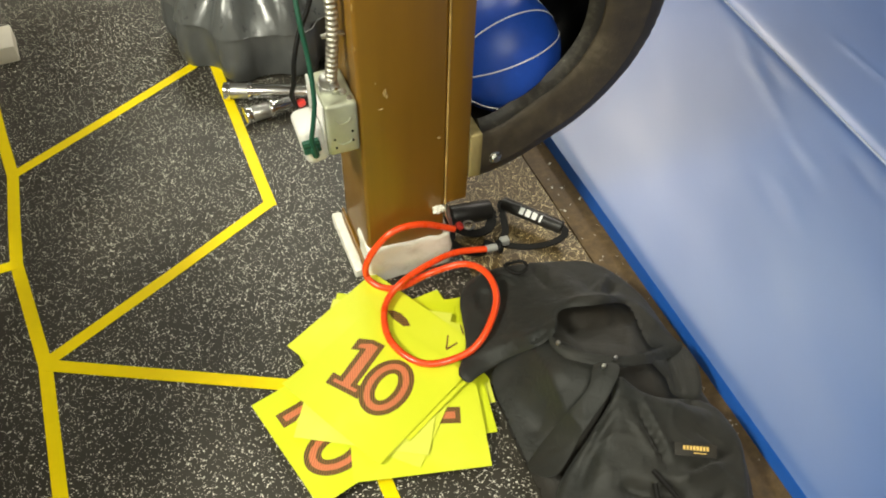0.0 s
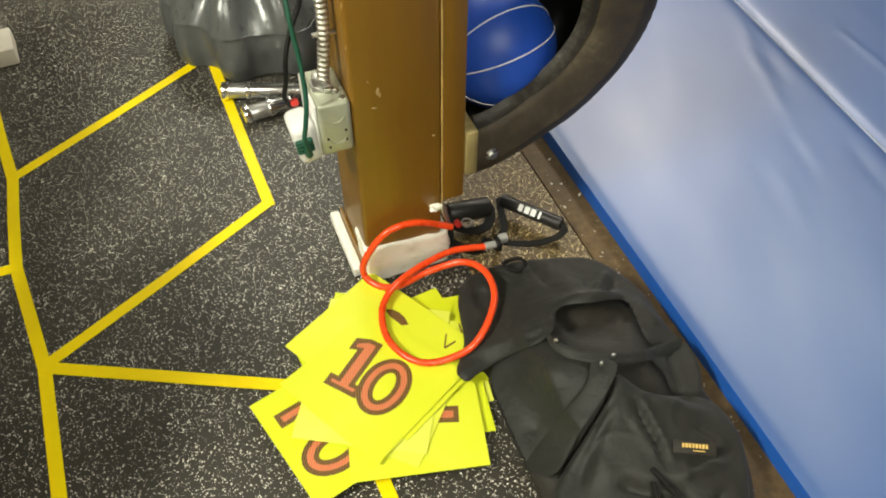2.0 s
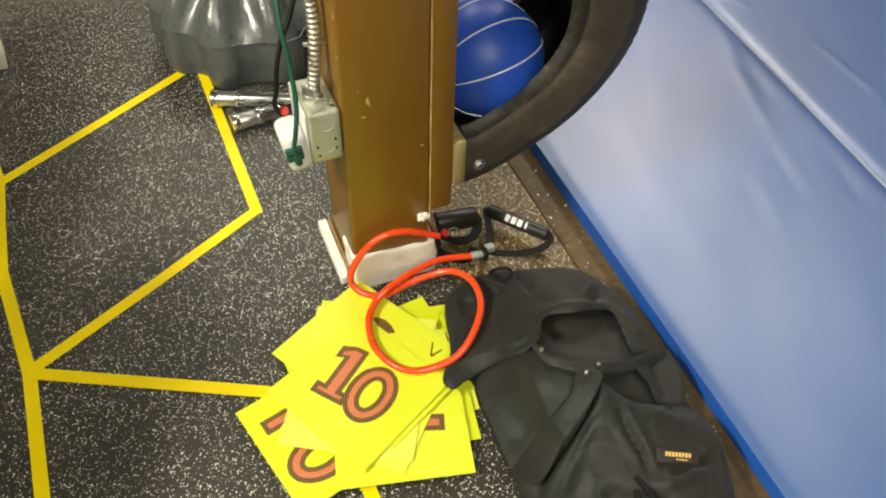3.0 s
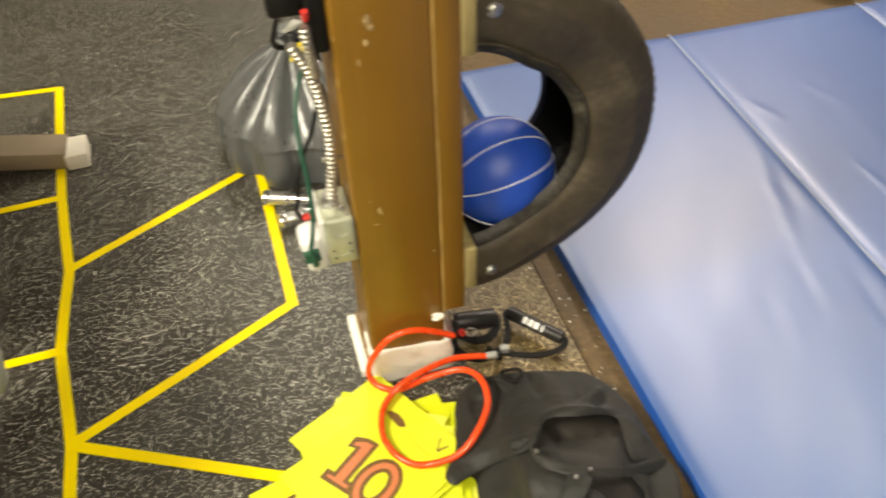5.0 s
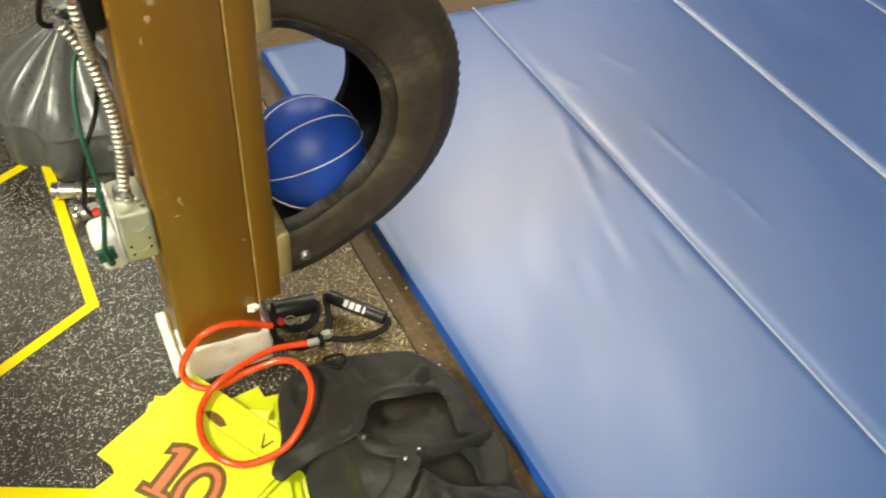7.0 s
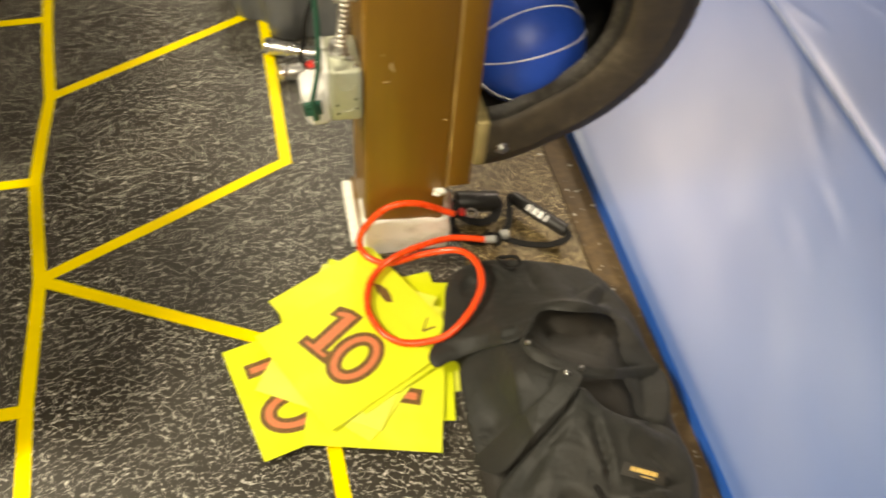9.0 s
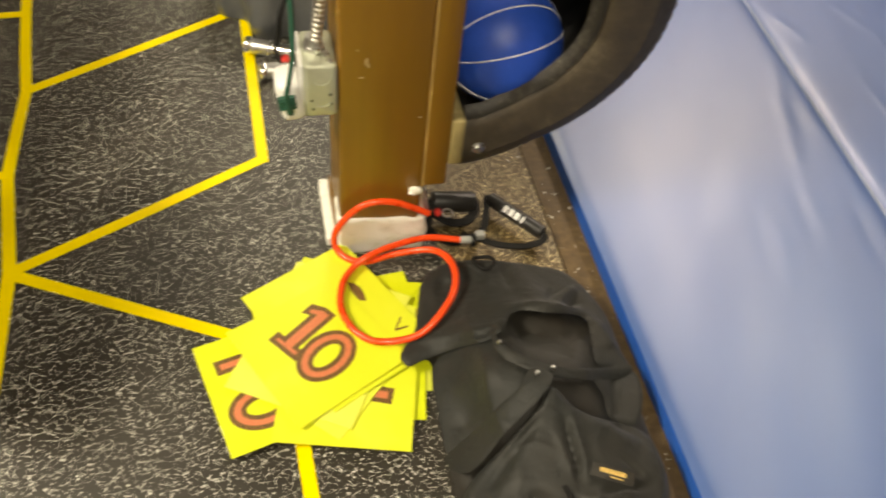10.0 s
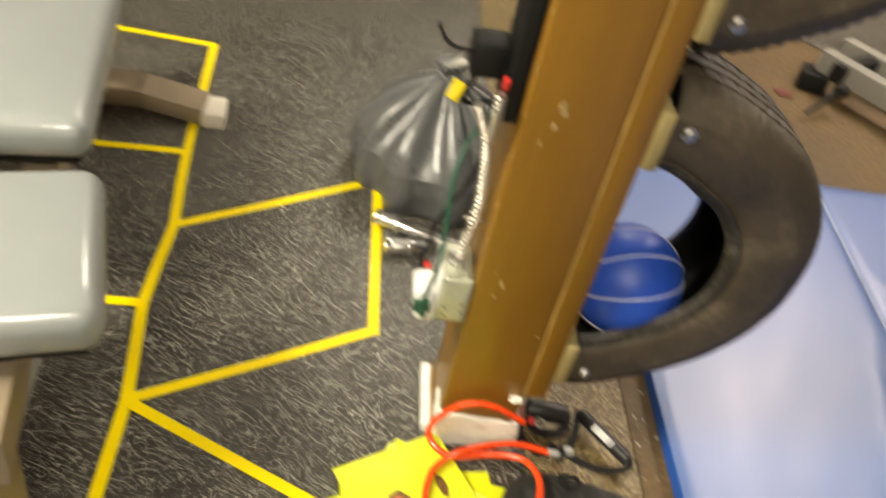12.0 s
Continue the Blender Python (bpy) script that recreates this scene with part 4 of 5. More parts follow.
def cloth_patch(points, base, puff, roll, folds, step=0.006, seed=0.0, wrinkle=0.004):
    """A piece of crumpled cloth with a rolled edge: base(p) is the height it lies on, puff how far it stands off."""
    rim = smooth_outline(points)
    xs, ys = [p.x for p in rim], [p.y for p in rim]
    nx, ny = int((max(xs) - min(xs)) / step) + 3, int((max(ys) - min(ys)) / step) + 3
    bm = bmesh.new()
    made = {}
    for j in range(ny):
        for i in range(nx):
            p = Vector((min(xs) + (i - 1) * step, min(ys) + (j - 1) * step))
            e, q = edge_distance(p, rim)
            if e < -0.75 * step:
                continue
            if e < 0.3 * step:
                p, e = q, 0.0
            ridge = 1 - 2.6 * abs(noise.noise((p.x * 13 + 3, p.y * 13, seed + 5)))
            h = puff * (1 - math.exp(-e / roll)) + wrinkle * noise.noise((p.x * 11, p.y * 11, seed)) * min(1, e / 0.02) + 0.4 * wrinkle * max(0.0, ridge) ** 3 * min(1, e / 0.015)
            for a, b, w, amp in folds:
                a, b = Vector(a), Vector(b)
                d = b - a
                s = min(1.0, max(0.0, (p - a).dot(d) / d.length_squared))
                r = (p - a - d * s).length
                h += amp * math.exp(-(r / w) ** 2) * min(1.0, 4 * s + 0.2, 4 * (1 - s) + 0.2) * min(1, e / 0.012)
            top = max(base(p) + h, base(p) + 0.0015)
            made[i, j] = (bm.verts.new((p.x, p.y, top)), bm.verts.new((p.x, p.y, base(p) - 0.002 if e > 0 else top - 0.0015)))
    for (i, j) in list(made):
        quad = [(i, j), (i + 1, j), (i + 1, j + 1), (i, j + 1)]
        have = [k for k in quad if k in made]
        if len(have) < 3:
            continue
        try:
            bm.faces.new([made[k][0] for k in have])
            bm.faces.new([made[k][1] for k in have][::-1])
        except ValueError:
            pass
    bmesh.ops.remove_doubles(bm, verts=bm.verts[:], dist=0.0002)
    return bm


def hill(p):
    return 0.075 * math.exp(-((p.x - 0.36) ** 2 + (p.y - 0.57) ** 2) / 0.020)


def on_floor(p):
    return 0.003


def on_body(p):
    return 0.034 + 0.6 * hill(p)


JACKET = [(0.040, 0.930), (0.060, 0.980), (0.131, 1.010), (0.220, 1.028), (0.296, 1.020), (0.362, 0.958), (0.405, 0.870), (0.432, 0.800), (0.446, 0.735), (0.456, 0.660), (0.460, 0.570), (0.440, 0.480),
          (0.40, 0.420), (0.29, 0.415), (0.205, 0.480), (0.160, 0.575), (0.122, 0.665), (0.095, 0.745), (0.078, 0.775), (0.045, 0.775)]
YOKE = [(0.036, 0.909), (0.062, 0.961), (0.129, 0.992), (0.228, 1.006), (0.289, 1.001), (0.354, 0.942), (0.392, 0.865), (0.412, 0.820), (0.362, 0.818), (0.340, 0.880), (0.322, 0.905), (0.267, 0.890), (0.208, 0.882), (0.190, 0.830), (0.117, 0.786), (0.072, 0.753), (0.052, 0.737), (0.035, 0.756), (0.047, 0.813)]
LOWER = [(0.292, 0.752), (0.343, 0.712), (0.413, 0.704), (0.436, 0.650), (0.438, 0.598), (0.418, 0.500), (0.360, 0.440), (0.250, 0.445), (0.195, 0.500), (0.185, 0.552), (0.235, 0.635), (0.272, 0.700)]
PLACKET = [(0.255, 0.776), (0.290, 0.762), (0.274, 0.713), (0.227, 0.641), (0.183, 0.566), (0.143, 0.585), (0.163, 0.625), (0.208, 0.685), (0.240, 0.728)]
CUFF = [(0.352, 0.796), (0.385, 0.806), (0.417, 0.814), (0.433, 0.770), (0.425, 0.714), (0.385, 0.722), (0.375, 0.755)]
COLLAR = [(0.183, 0.820), (0.215, 0.802), (0.289, 0.791), (0.350, 0.800), (0.408, 0.818), (0.402, 0.798), (0.345, 0.780), (0.285, 0.771), (0.215, 0.783), (0.186, 0.802)]

coat = thing("jacket", (0.27, 0.74, 0), "crumpled black nylon jacket lying on the floor beside a blue mat", "jacket")


def reach(points):
    """Spreads the coat's far side out to the edge of the mat."""
    return [(x + 0.034 * min(1.0, max(0.0, (x - 0.34) / 0.08)) * min(1.0, max(0.0, (0.76 - y) / 0.08)), y) for x, y in points]


JACKET, LOWER = reach(JACKET), reach(LOWER)
BULK_RIM = [Vector(p) for p in JACKET]


def bulged(bm):
    """The coat lies over a stuffed heap: it stands up in the middle and keeps to the floor at its rim."""
    for v in bm.verts:
        if v.co.z < 0.0035:
            continue
        p = v.co.xy
        e = max(0.0, edge_distance(p, BULK_RIM)[0])
        up = 0.100 * math.exp(-((p.x - 0.250) ** 2 + (p.y - 0.775) ** 2) / 0.021) * min(1.0, e / 0.085) ** 1.2
        v.co = STAND + (v.co - STAND) * ((STAND.z - v.co.z - up) / (STAND.z - v.co.z))
    return bm


def coat_part(name, bm, material, parent=None, label=""):
    bulged(bm)
    return part(name, shifted(bm, coat.location), material, parent or coat, label)


FRONT = Vector((0.875, -0.484))


def placket_base(p):
    return 0.038 + 0.030 * min(1.0, max(0.0, (p - Vector((0.232, 0.755))).dot(FRONT) / 0.060))


def yoke_base(p):
    """The cloth stands off over the neck opening."""
    return 0.038 + 0.018 * math.exp(-((p.y - 0.892) / 0.028) ** 2 - ((p.x - 0.265) / 0.075) ** 2) + 0.010 * math.exp(-((p.y - 0.845) / 0.03) ** 2 - ((p.x - 0.195) / 0.02) ** 2)


coat_part("lining", cloth_patch(JACKET, on_floor, 0.026, 0.010, [((0.215, 0.850), (0.330, 0.860), 0.034, -0.022), ((0.200, 0.865), (0.345, 0.885), 0.016, -0.014)], 0.007, 1.0, 0.003), M_LINING, None, "dark lining inside the neck opening")
coat_part("back_panel", cloth_patch([(0.092, 0.752), (0.120, 0.800), (0.190, 0.836), (0.262, 0.790), (0.255, 0.735), (0.212, 0.680), (0.165, 0.600), (0.150, 0.592), (0.118, 0.668)], lambda p: 0.028, 0.008, 0.006,
          [((0.130, 0.700), (0.215, 0.780), 0.030, 0.006), ((0.150, 0.640), (0.200, 0.720), 0.012, -0.004)], 0.005, 2.0, 0.0015), M_NYLON)
coat_part("lower_body", cloth_patch(LOWER, on_body, 0.014, 0.0035,
          [((0.305, 0.735), (0.420, 0.690), 0.009, -0.010), ((0.312, 0.690), (0.345, 0.560), 0.006, -0.010), ((0.322, 0.700), (0.352, 0.585), 0.007, 0.006), ((0.300, 0.660), (0.330, 0.580), 0.006, 0.005),
           ((0.270, 0.545), (0.340, 0.520), 0.012, -0.014), ((0.240, 0.600), (0.265, 0.470), 0.022, 0.008), ((0.370, 0.560), (0.440, 0.600), 0.006, -0.010), ((0.350, 0.545), (0.430, 0.585), 0.010, 0.008),
           ((0.330, 0.550), (0.385, 0.500), 0.008, -0.012), ((0.210, 0.540), (0.278, 0.690), 0.010, -0.010), ((0.340, 0.690), (0.430, 0.660), 0.016, 0.006), ((0.360, 0.470), (0.425, 0.535), 0.006, -0.010), ((0.300, 0.480), (0.350, 0.530), 0.008, 0.007), ((0.395, 0.640), (0.436, 0.610), 0.006, -0.006)], 0.0042, 3.0, 0.006), M_NYLON)
coat_part("yoke", cloth_patch(YOKE, yoke_base, 0.006, 0.0015,
          [((0.170, 0.975), (0.195, 0.935), 0.004, -0.007), ((0.185, 0.990), (0.250, 0.920), 0.020, 0.006), ((0.305, 0.965), (0.275, 0.925), 0.009, 0.012), ((0.322, 0.945), (0.292, 0.915), 0.006, -0.008), ((0.270, 0.955), (0.262, 0.930), 0.006, -0.006),
           ((0.060, 0.780), (0.185, 0.846), 0.014, 0.004), ((0.150, 0.815), (0.182, 0.838), 0.005, -0.010), ((0.215, 0.898), (0.330, 0.912), 0.010, 0.010), ((0.340, 0.905), (0.385, 0.850), 0.010, 0.010), ((0.075, 0.930), (0.085, 0.885), 0.012, -0.010),
           ((0.100, 0.965), (0.140, 0.945), 0.007, 0.006)], 0.005, 4.0, 0.004), M_NYLON, None, "upper back and sleeve")
coat_part("placket", cloth_patch(PLACKET, placket_base, 0.0025, 0.0015, [((0.262, 0.735), (0.250, 0.700), 0.008, -0.004), ((0.222, 0.690), (0.235, 0.660), 0.006, 0.002)], 0.003, 5.0, 0.0012), M_NYLON, None, "folded front placket")
coat_part("cuff", cloth_patch(CUFF, lambda p: 0.040 + 0.25 * max(0.0, p.x - 0.385), 0.005, 0.002, [((0.388, 0.800), (0.396, 0.722), 0.005, -0.014)], 0.0032, 6.0, 0.003), M_NYLON, None, "folded cuff")
coat_part("collar", cloth_patch(COLLAR, lambda p: 0.042 + 0.5 * max(0.0, p.y - 0.785), 0.004, 0.002, [((0.200, 0.800), (0.390, 0.800), 0.006, 0.003)], 0.0032, 7.0, 0.002), M_NYLON, None, "collar band")
for x, y, z in ((0.195, 0.806, 0.062), (0.290, 0.784, 0.054), (0.266, 0.762, 0.062)):
    coat_part("snap", rod((x, y, z - 0.006), (x, y - 0.001, z + 0.002), 0.0036, 16, 0.001), M_ZINC, None, "small steel snap")
cord = [Vector((0.136 + 0.020 * math.cos(k * math.tau / 14), 0.972 + 0.013 * math.sin(k * math.tau / 14), 0.060 + 0.004 * math.sin(k))) for k in range(14)]
coat_part("cord", sweep(cord, 0.0035, 7, closed=True), M_WEB, None, "looped black cord")
cord = [Vector((x, y, on_body(Vector((x, y))) + 0.022)) for x, y in ((0.318, 0.560), (0.340, 0.530), (0.352, 0.510), (0.340, 0.500), (0.322, 0.515), (0.318, 0.540))]
coat_part("cord", sweep(spline(cord, 6), 0.004, 7), M_WEB, None, "looped black cord")
BADGE_AT = Vector((0.384, 0.592))
badge_pose = pose(BADGE_AT.x, BADGE_AT.y, on_body(BADGE_AT) + 0.026, 12, -4, -6)
badge = coat_part("badge", block((0.062, 0.020, 0.003), badge_pose, 0.001), M_LINING, None, "dark woven badge")
for k in range(8):
    coat_part("gold_bar", block((0.0034, 0.0066, 0.0014), badge_pose @ pose(-0.0165 + 0.0048 * k, 0.002, 0.0019), 0.0004), M_GOLD, badge)
coat_part("gold_line", block((0.018, 0.0014, 0.0014), badge_pose @ pose(0.006, -0.0052, 0.0019), 0.0004), M_GOLD, badge)

# ---- electrical box, plugs and cables on the post ----
# Its parts are laid out from a corner of the box, then set against the post's side.
SIDE_M = POST_M @ Matrix.Translation((-0.0432, -0.002, 0.335)) @ Matrix.Diagonal((0.90, 0.92, 0.89, 1)) @ Matrix.Translation((0.1555, -1.056, -0.243))


def at_side(bm):
    bm.transform(SIDE_M)
    return bm


outlet = thing("outlet_box", SIDE_M @ Vector((-0.184, 1.105, 0.30)), "galvanised steel outlet box screwed to the side of a brown post", "outlet box")


def outlet_part(name, bm, material, parent=None, label=""):
    return part(name, shifted(at_side(bm), outlet.location), material, parent or outlet, label)


outlet_part("box_body", span((-0.212, 1.056, 0.243), (-0.1555, 1.158, 0.352), 0.008, 3), M_GALV)
for dx, dz in ((-0.168, 0.292), (-0.200, 0.281), (-0.168, 0.272), (-0.198, 0.262)):
    outlet_part("hole", rod((dx, 1.058, dz), (dx, 1.0545, dz), 0.0022, 12), M_BLACK, None, "small dark hole")
for dz in (0.322, 0.276):
    arc = [Vector((-0.183 + 0.013 * math.cos(k * math.pi / 10 - math.pi), 1.0555, dz + 0.010 * math.sin(k * math.pi / 10 - math.pi))) for k in range(11)]
    outlet_part("knockout_ring", sweep(arc, 0.0012, 6), M_GALV)
outlet_part("cover_plate", span((-0.217, 1.060, 0.248), (-0.2122, 1.158, 0.350), 0.002), M_WHITE, None, "white metal cover plate")
outlet_part("connector", joined(rod((-0.190, 1.105, 0.350), (-0.190, 1.105, 0.376), 0.0150, 20, 0.002), rod((-0.190, 1.105, 0.352), (-0.190, 1.105, 0.360), 0.020, 6, 0.001)), M_ZINC, None, "zinc conduit connector")
outlet_part("clamp_lug", block((0.014, 0.012, 0.014), pose(-0.186, 1.085, 0.366, 12, 0, 0), 0.003), M_ZINC, None, "zinc clamp lug")
outlet_part("screw", rod((-0.186, 1.080, 0.366), (-0.186, 1.076, 0.365), 0.0055, 14, 0.001), M_CHROME)
outlet_part("screw", rod((-0.172, 1.085, 0.350), (-0.172, 1.085, 0.357), 0.0065, 14, 0.001), M_ZINC)
outlet_part("screw", rod((-0.166, 1.068, 0.350), (-0.166, 1.068, 0.355), 0.0050, 14, 0.001), M_ZINC)

adapter = thing("power_adapter", SIDE_M @ Vector((-0.236, 1.10, 0.29)), "white plastic power adapter with a red switch in an outlet", "power adapter")
bm = block((0.042, 0.064, 0.082), pose(-0.2345, 1.088, 0.275, 0, -9, 0), 0.013, 4)
part("adapter_body", shifted(at_side(bm), adapter.location), M_WHITE, adapter)
part("red_switch", shifted(at_side(block((0.014, 0.012, 0.012), pose(-0.237, 1.114, 0.326, 0, -8, 0), 0.004)), adapter.location), M_RED, adapter, "red rocker switch")
cord_plug = thing("plug", SIDE_M @ Vector((-0.232, 1.054, 0.250)), "green plug on a dark green cord", "plug")
plug_body = part("plug_body", shifted(at_side(block((0.030, 0.009, 0.028), pose(-0.2410, 1.0535, 0.281, 0, -6, 0), 0.003, 3)), cord_plug.location), M_GREEN, cord_plug)
for k in (-1, 0, 1):
    part("grip_rib", shifted(at_side(block((0.026, 0.003, 0.0035), pose(-0.2410, 1.0485, 0.280 + 0.008 * k, 0, -6, 0), 0.001)), cord_plug.location), M_GREEN, plug_body)
part("plug_nose", shifted(at_side(rod((-0.2395, 1.0465, 0.282), (-0.2365, 1.0445, 0.264), 0.0062, 12, 0.002)), cord_plug.location), M_GREEN, cord_plug)
gc = [(-0.2365, 1.0445, 0.264), (-0.2390, 1.041, 0.284), (-0.2420, 1.041, 0.306), (-0.2365, 1.042, 0.335), (-0.2280, 1.050, 0.380), (-0.2250, 1.072, 0.440), (-0.2270, 1.092, 0.495), (-0.2230, 1.120, 0.545), (-0.2080, 1.148, 0.590), (-0.1800, 1.160, 0.640)]
part("cord", shifted(at_side(sweep(spline(gc, 10), 0.0042, 10)), cord_plug.location), M_GREEN, cord_plug)

black_lead = thing("black_lead", SIDE_M @ Vector((-0.245, 1.12, 0.30)), "black power lead hanging beside a post", "cable")
bc = [(-0.244, 1.116, 0.318), (-0.252, 1.112, 0.345), (-0.246, 1.108, 0.375), (-0.240, 1.112, 0.415), (-0.224, 1.125, 0.455), (-0.200, 1.138, 0.495), (-0.182, 1.145, 0.560), (-0.176, 1.150, 0.680)]
part("lead", shifted(at_side(sweep(spline(bc, 8), 0.0042, 10)), black_lead.location), M_BLACK, black_lead)


def armoured(points, r, name, label):
    """Spiral-wound flexible conduit: a ribbed tube."""
    line = spline(points, 24)
    total, at = 0.0, [0.0]
    for a, b in zip(line, line[1:]):
        total += (b - a).length
        at.append(total)
    count = int(total / 0.0024)
    fine = []
    for k in range(count + 1):
        s = total * k / count
        i = min(max(1, next((j for j, v in enumerate(at) if v >= s), len(at) - 1)), len(at) - 1)
        w = (s - at[i - 1]) / max(1e-9, at[i] - at[i - 1])
        fine.append(line[i - 1].lerp(line[i], w))
    ob = part(name, at_side(sweep(fine, lambda u: r * (1.0 + 0.13 * (1 if round(u * count) % 4 < 2 else -1)), 16)), M_CONDUIT)
    return tagged(ob, label, "conduit")


armoured([(-0.186, 1.100, 0.372), (-0.179, 1.101, 0.430), (-0.174, 1.103, 0.500), (-0.180, 1.108, 0.575), (-0.190, 1.110, 0.625), (-0.204, 1.112, 0.658), (-0.215, 1.112, 0.680)], 0.0094, "conduit", "ribbed flexible steel conduit running up beside a post")
armoured([(-0.184, 1.095, 0.630), (-0.187, 1.080, 0.660), (-0.191, 1.064, 0.700), (-0.194, 1.058, 0.736)], 0.0080, "conduit", "short ribbed steel conduit under a black box on a post")
tagged(part("conduit_strap", at_side(span((-0.194, 1.100, 0.452), (-0.1556, 1.110, 0.456), 0.001)), M_CONDUIT), "thin steel strap holding a conduit to a post", "strap")

box = thing("adapter_box", SIDE_M @ Vector((-0.17, 1.13, 0.69)), "black plastic box fixed to the side of a brown post", "box")


def box_part(name, bm, material, label=""):
    bmesh.ops.translate(bm, verts=bm.verts[:], vec=(0.034, 0.0, 0.022))
    part(name, shifted(at_side(bm), box.location), material, box, label)


box_part("box_body", span((-0.218, 1.072, 0.655), (-0.1900, 1.170, 0.98), 0.006), M_BLACK)
box_part("box_front", span((-0.275, 1.105, 0.706), (-0.2185, 1.165, 0.765), 0.008), M_BLACK)
box_part("red_cap", rod((-0.222, 1.071, 0.716), (-0.222, 1.064, 0.736), 0.0052, 16, 0.002), M_RED, "red plastic cap")
bc = [(-0.268, 1.115, 0.750), (-0.288, 1.108, 0.750), (-0.306, 1.110, 0.752), (-0.320, 1.118, 0.760), (-0.330, 1.125, 0.778)]
box_part("lead", sweep(spline(bc, 8), 0.0036, 8), M_BLACK)
bc = [(-0.262, 1.120, 0.70), (-0.272, 1.13, 0.655), (-0.254, 1.14, 0.640), (-0.225, 1.13, 0.655), (-0.212, 1.12, 0.62), (-0.205, 1.115, 0.65), (-0.205, 1.13, 0.70)]
box_part("lead", sweep(spline(bc, 8), 0.0045, 8), M_BLACK)

# ---- black vinyl bag ----
BAG = Vector((-0.450, 1.792, 0.0))
bag = thing("weight_bag", BAG, "black vinyl weight bag, gathered at the top, on the floor", "bag")
PLEATS = 11


def bag_ring(z, r, pleat, lean):
    out = []
    for k in range(240):
        a = k * math.tau / 240
        ph = a * PLEATS + 1.3 * math.sin(2 * a + 0.5) + 0.6 * math.sin(3 * a)
        c = math.cos(ph)
        wave = (abs(c) ** 0.7) * (1 if c > 0 else -1)
        rr = 0.955 * r * (1 + 0.025 * math.sin(2 * a + 1) + 0.02 * math.sin(3 * a)) + pleat * wave + 0.004 * noise.noise((math.cos(a) * 3, math.sin(a) * 3, z * 12))
        out.append((rr * math.cos(a) + lean[0], rr * math.sin(a) + lean[1], z + 0.004 * noise.noise((math.cos(a) * 4, math.sin(a) * 4, 9 + z * 5)) * min(1, z / 0.05)))
    return out


lower = [(0.001, 0.224, 0.012), (0.004, 0.231, 0.015), (0.02, 0.237, 0.020), (0.05, 0.241, 0.020), (0.09, 0.239, 0.017), (0.118, 0.232, 0.012)]
part("skirt", ring_surface([bag_ring(z, r, p, (0, 0)) for z, r, p in lower], True, (True, False)), M_VINYL_DULL, bag, "dull worn lower panel")
upper = [(0.1185, 0.2325, 0.012), (0.130, 0.225, 0.013), (0.155, 0.207, 0.019), (0.185, 0.178, 0.025), (0.215, 0.145, 0.024), (0.245, 0.110, 0.020), (0.272, 0.075, 0.015), (0.292, 0.045, 0.007), (0.305, 0.026, 0.004), (0.325, 0.024, 0.004), (0.338, 0.034, 0.007)]
part("gathered_top", ring_surface([bag_ring(z, r, p, (-0.02 * z / 0.33, -0.02 * z / 0.33)) for z, r, p in upper], True, (False, True)), M_VINYL, bag, "shiny pleated upper panel")
seam = [Vector(p) + Vector((math.cos(k * math.tau / 240), math.sin(k * math.tau / 240), 0)) * 0.0012 for k, p in enumerate(bag_ring(0.118, 0.2325, 0.012, (0, 0)))]
part("stitched_seam", sweep(seam, 0.0014, 6, closed=True), M_STITCH, bag, "grey stitched seam")
tie = [Vector((-0.02 + 0.028 * math.cos(k * math.tau / 24), -0.02 + 0.028 * math.sin(k * math.tau / 24), 0.312 + 0.004 * math.sin(k * 1.3))) for k in range(24)]
part("tie_cord", sweep(tie, 0.0035, 8, closed=True), M_STITCH, bag, "grey tie cord")
part("label_tag", block((0.032, 0.003, 0.050), pose(0.016, -0.066, 0.300, -38, 20, 12), 0.001), M_YELLOW, bag, "yellow paper tag")
knot = spline([(-0.020, -0.022, 0.322), (-0.012, -0.034, 0.345), (0.004, -0.030, 0.356), (0.016, -0.016, 0.352), (0.012, -0.002, 0.338)], 8)
part("knot", sweep(knot, 1, flat=(0.030, 0.010)), M_NECK, bag, "pale twisted end of the bag")
tail = spline([(0.010, -0.004, 0.340), (0.034, 0.012, 0.362), (0.050, 0.030, 0.372), (0.062, 0.058, 0.366)], 8)
part("tail", sweep(tail, 1, flat=(0.026, 0.006)), M_NECK, bag, "pale twisted end of the bag")

# ---- chrome bars on the floor ----


def chrome_bar(a, b, r, label):
    a, b = Vector(a), Vector(b)
    d = (b - a).normalized()
    bar = thing("dumbbell_bar", (*a.xy, 0), label, "dumbbell bar", "chrome bars beside the bag")
    put = lambda name, p, q, rr, mat: part(name, shifted(rod(a + d * p, a + d * q, rr, 28, min(0.0015, rr * 0.1)), bar.location), mat, bar)
    put("shaft", 0.0, (b - a).length, r, M_CHROME)
    put("end_cap", -0.006, 0.010, r * 1.25, M_CHROME)
    put("collar", 0.050, 0.060, r * 1.35, M_CHROME)
    put("sleeve", 0.010, 0.050, r * 1.08, M_ZINC)
    return bar


chrome_bar((-0.498, 1.500, 0.0225), (-0.250, 1.507, 0.0225), 0.0162, "chrome dumbbell bar lying on the floor beside a black bag")
chrome_bar((-0.436, 1.416, 0.0225), (-0.345, 1.466, 0.0225), 0.0162, "shorter chrome bar lying at an angle on the floor")

# ---- exercise bench ----
BENCH = Vector((-0.83, 0.62, 0))
bench = thing("weight_bench", BENCH, "weight bench with pale grey vinyl pads on taupe steel", "bench")


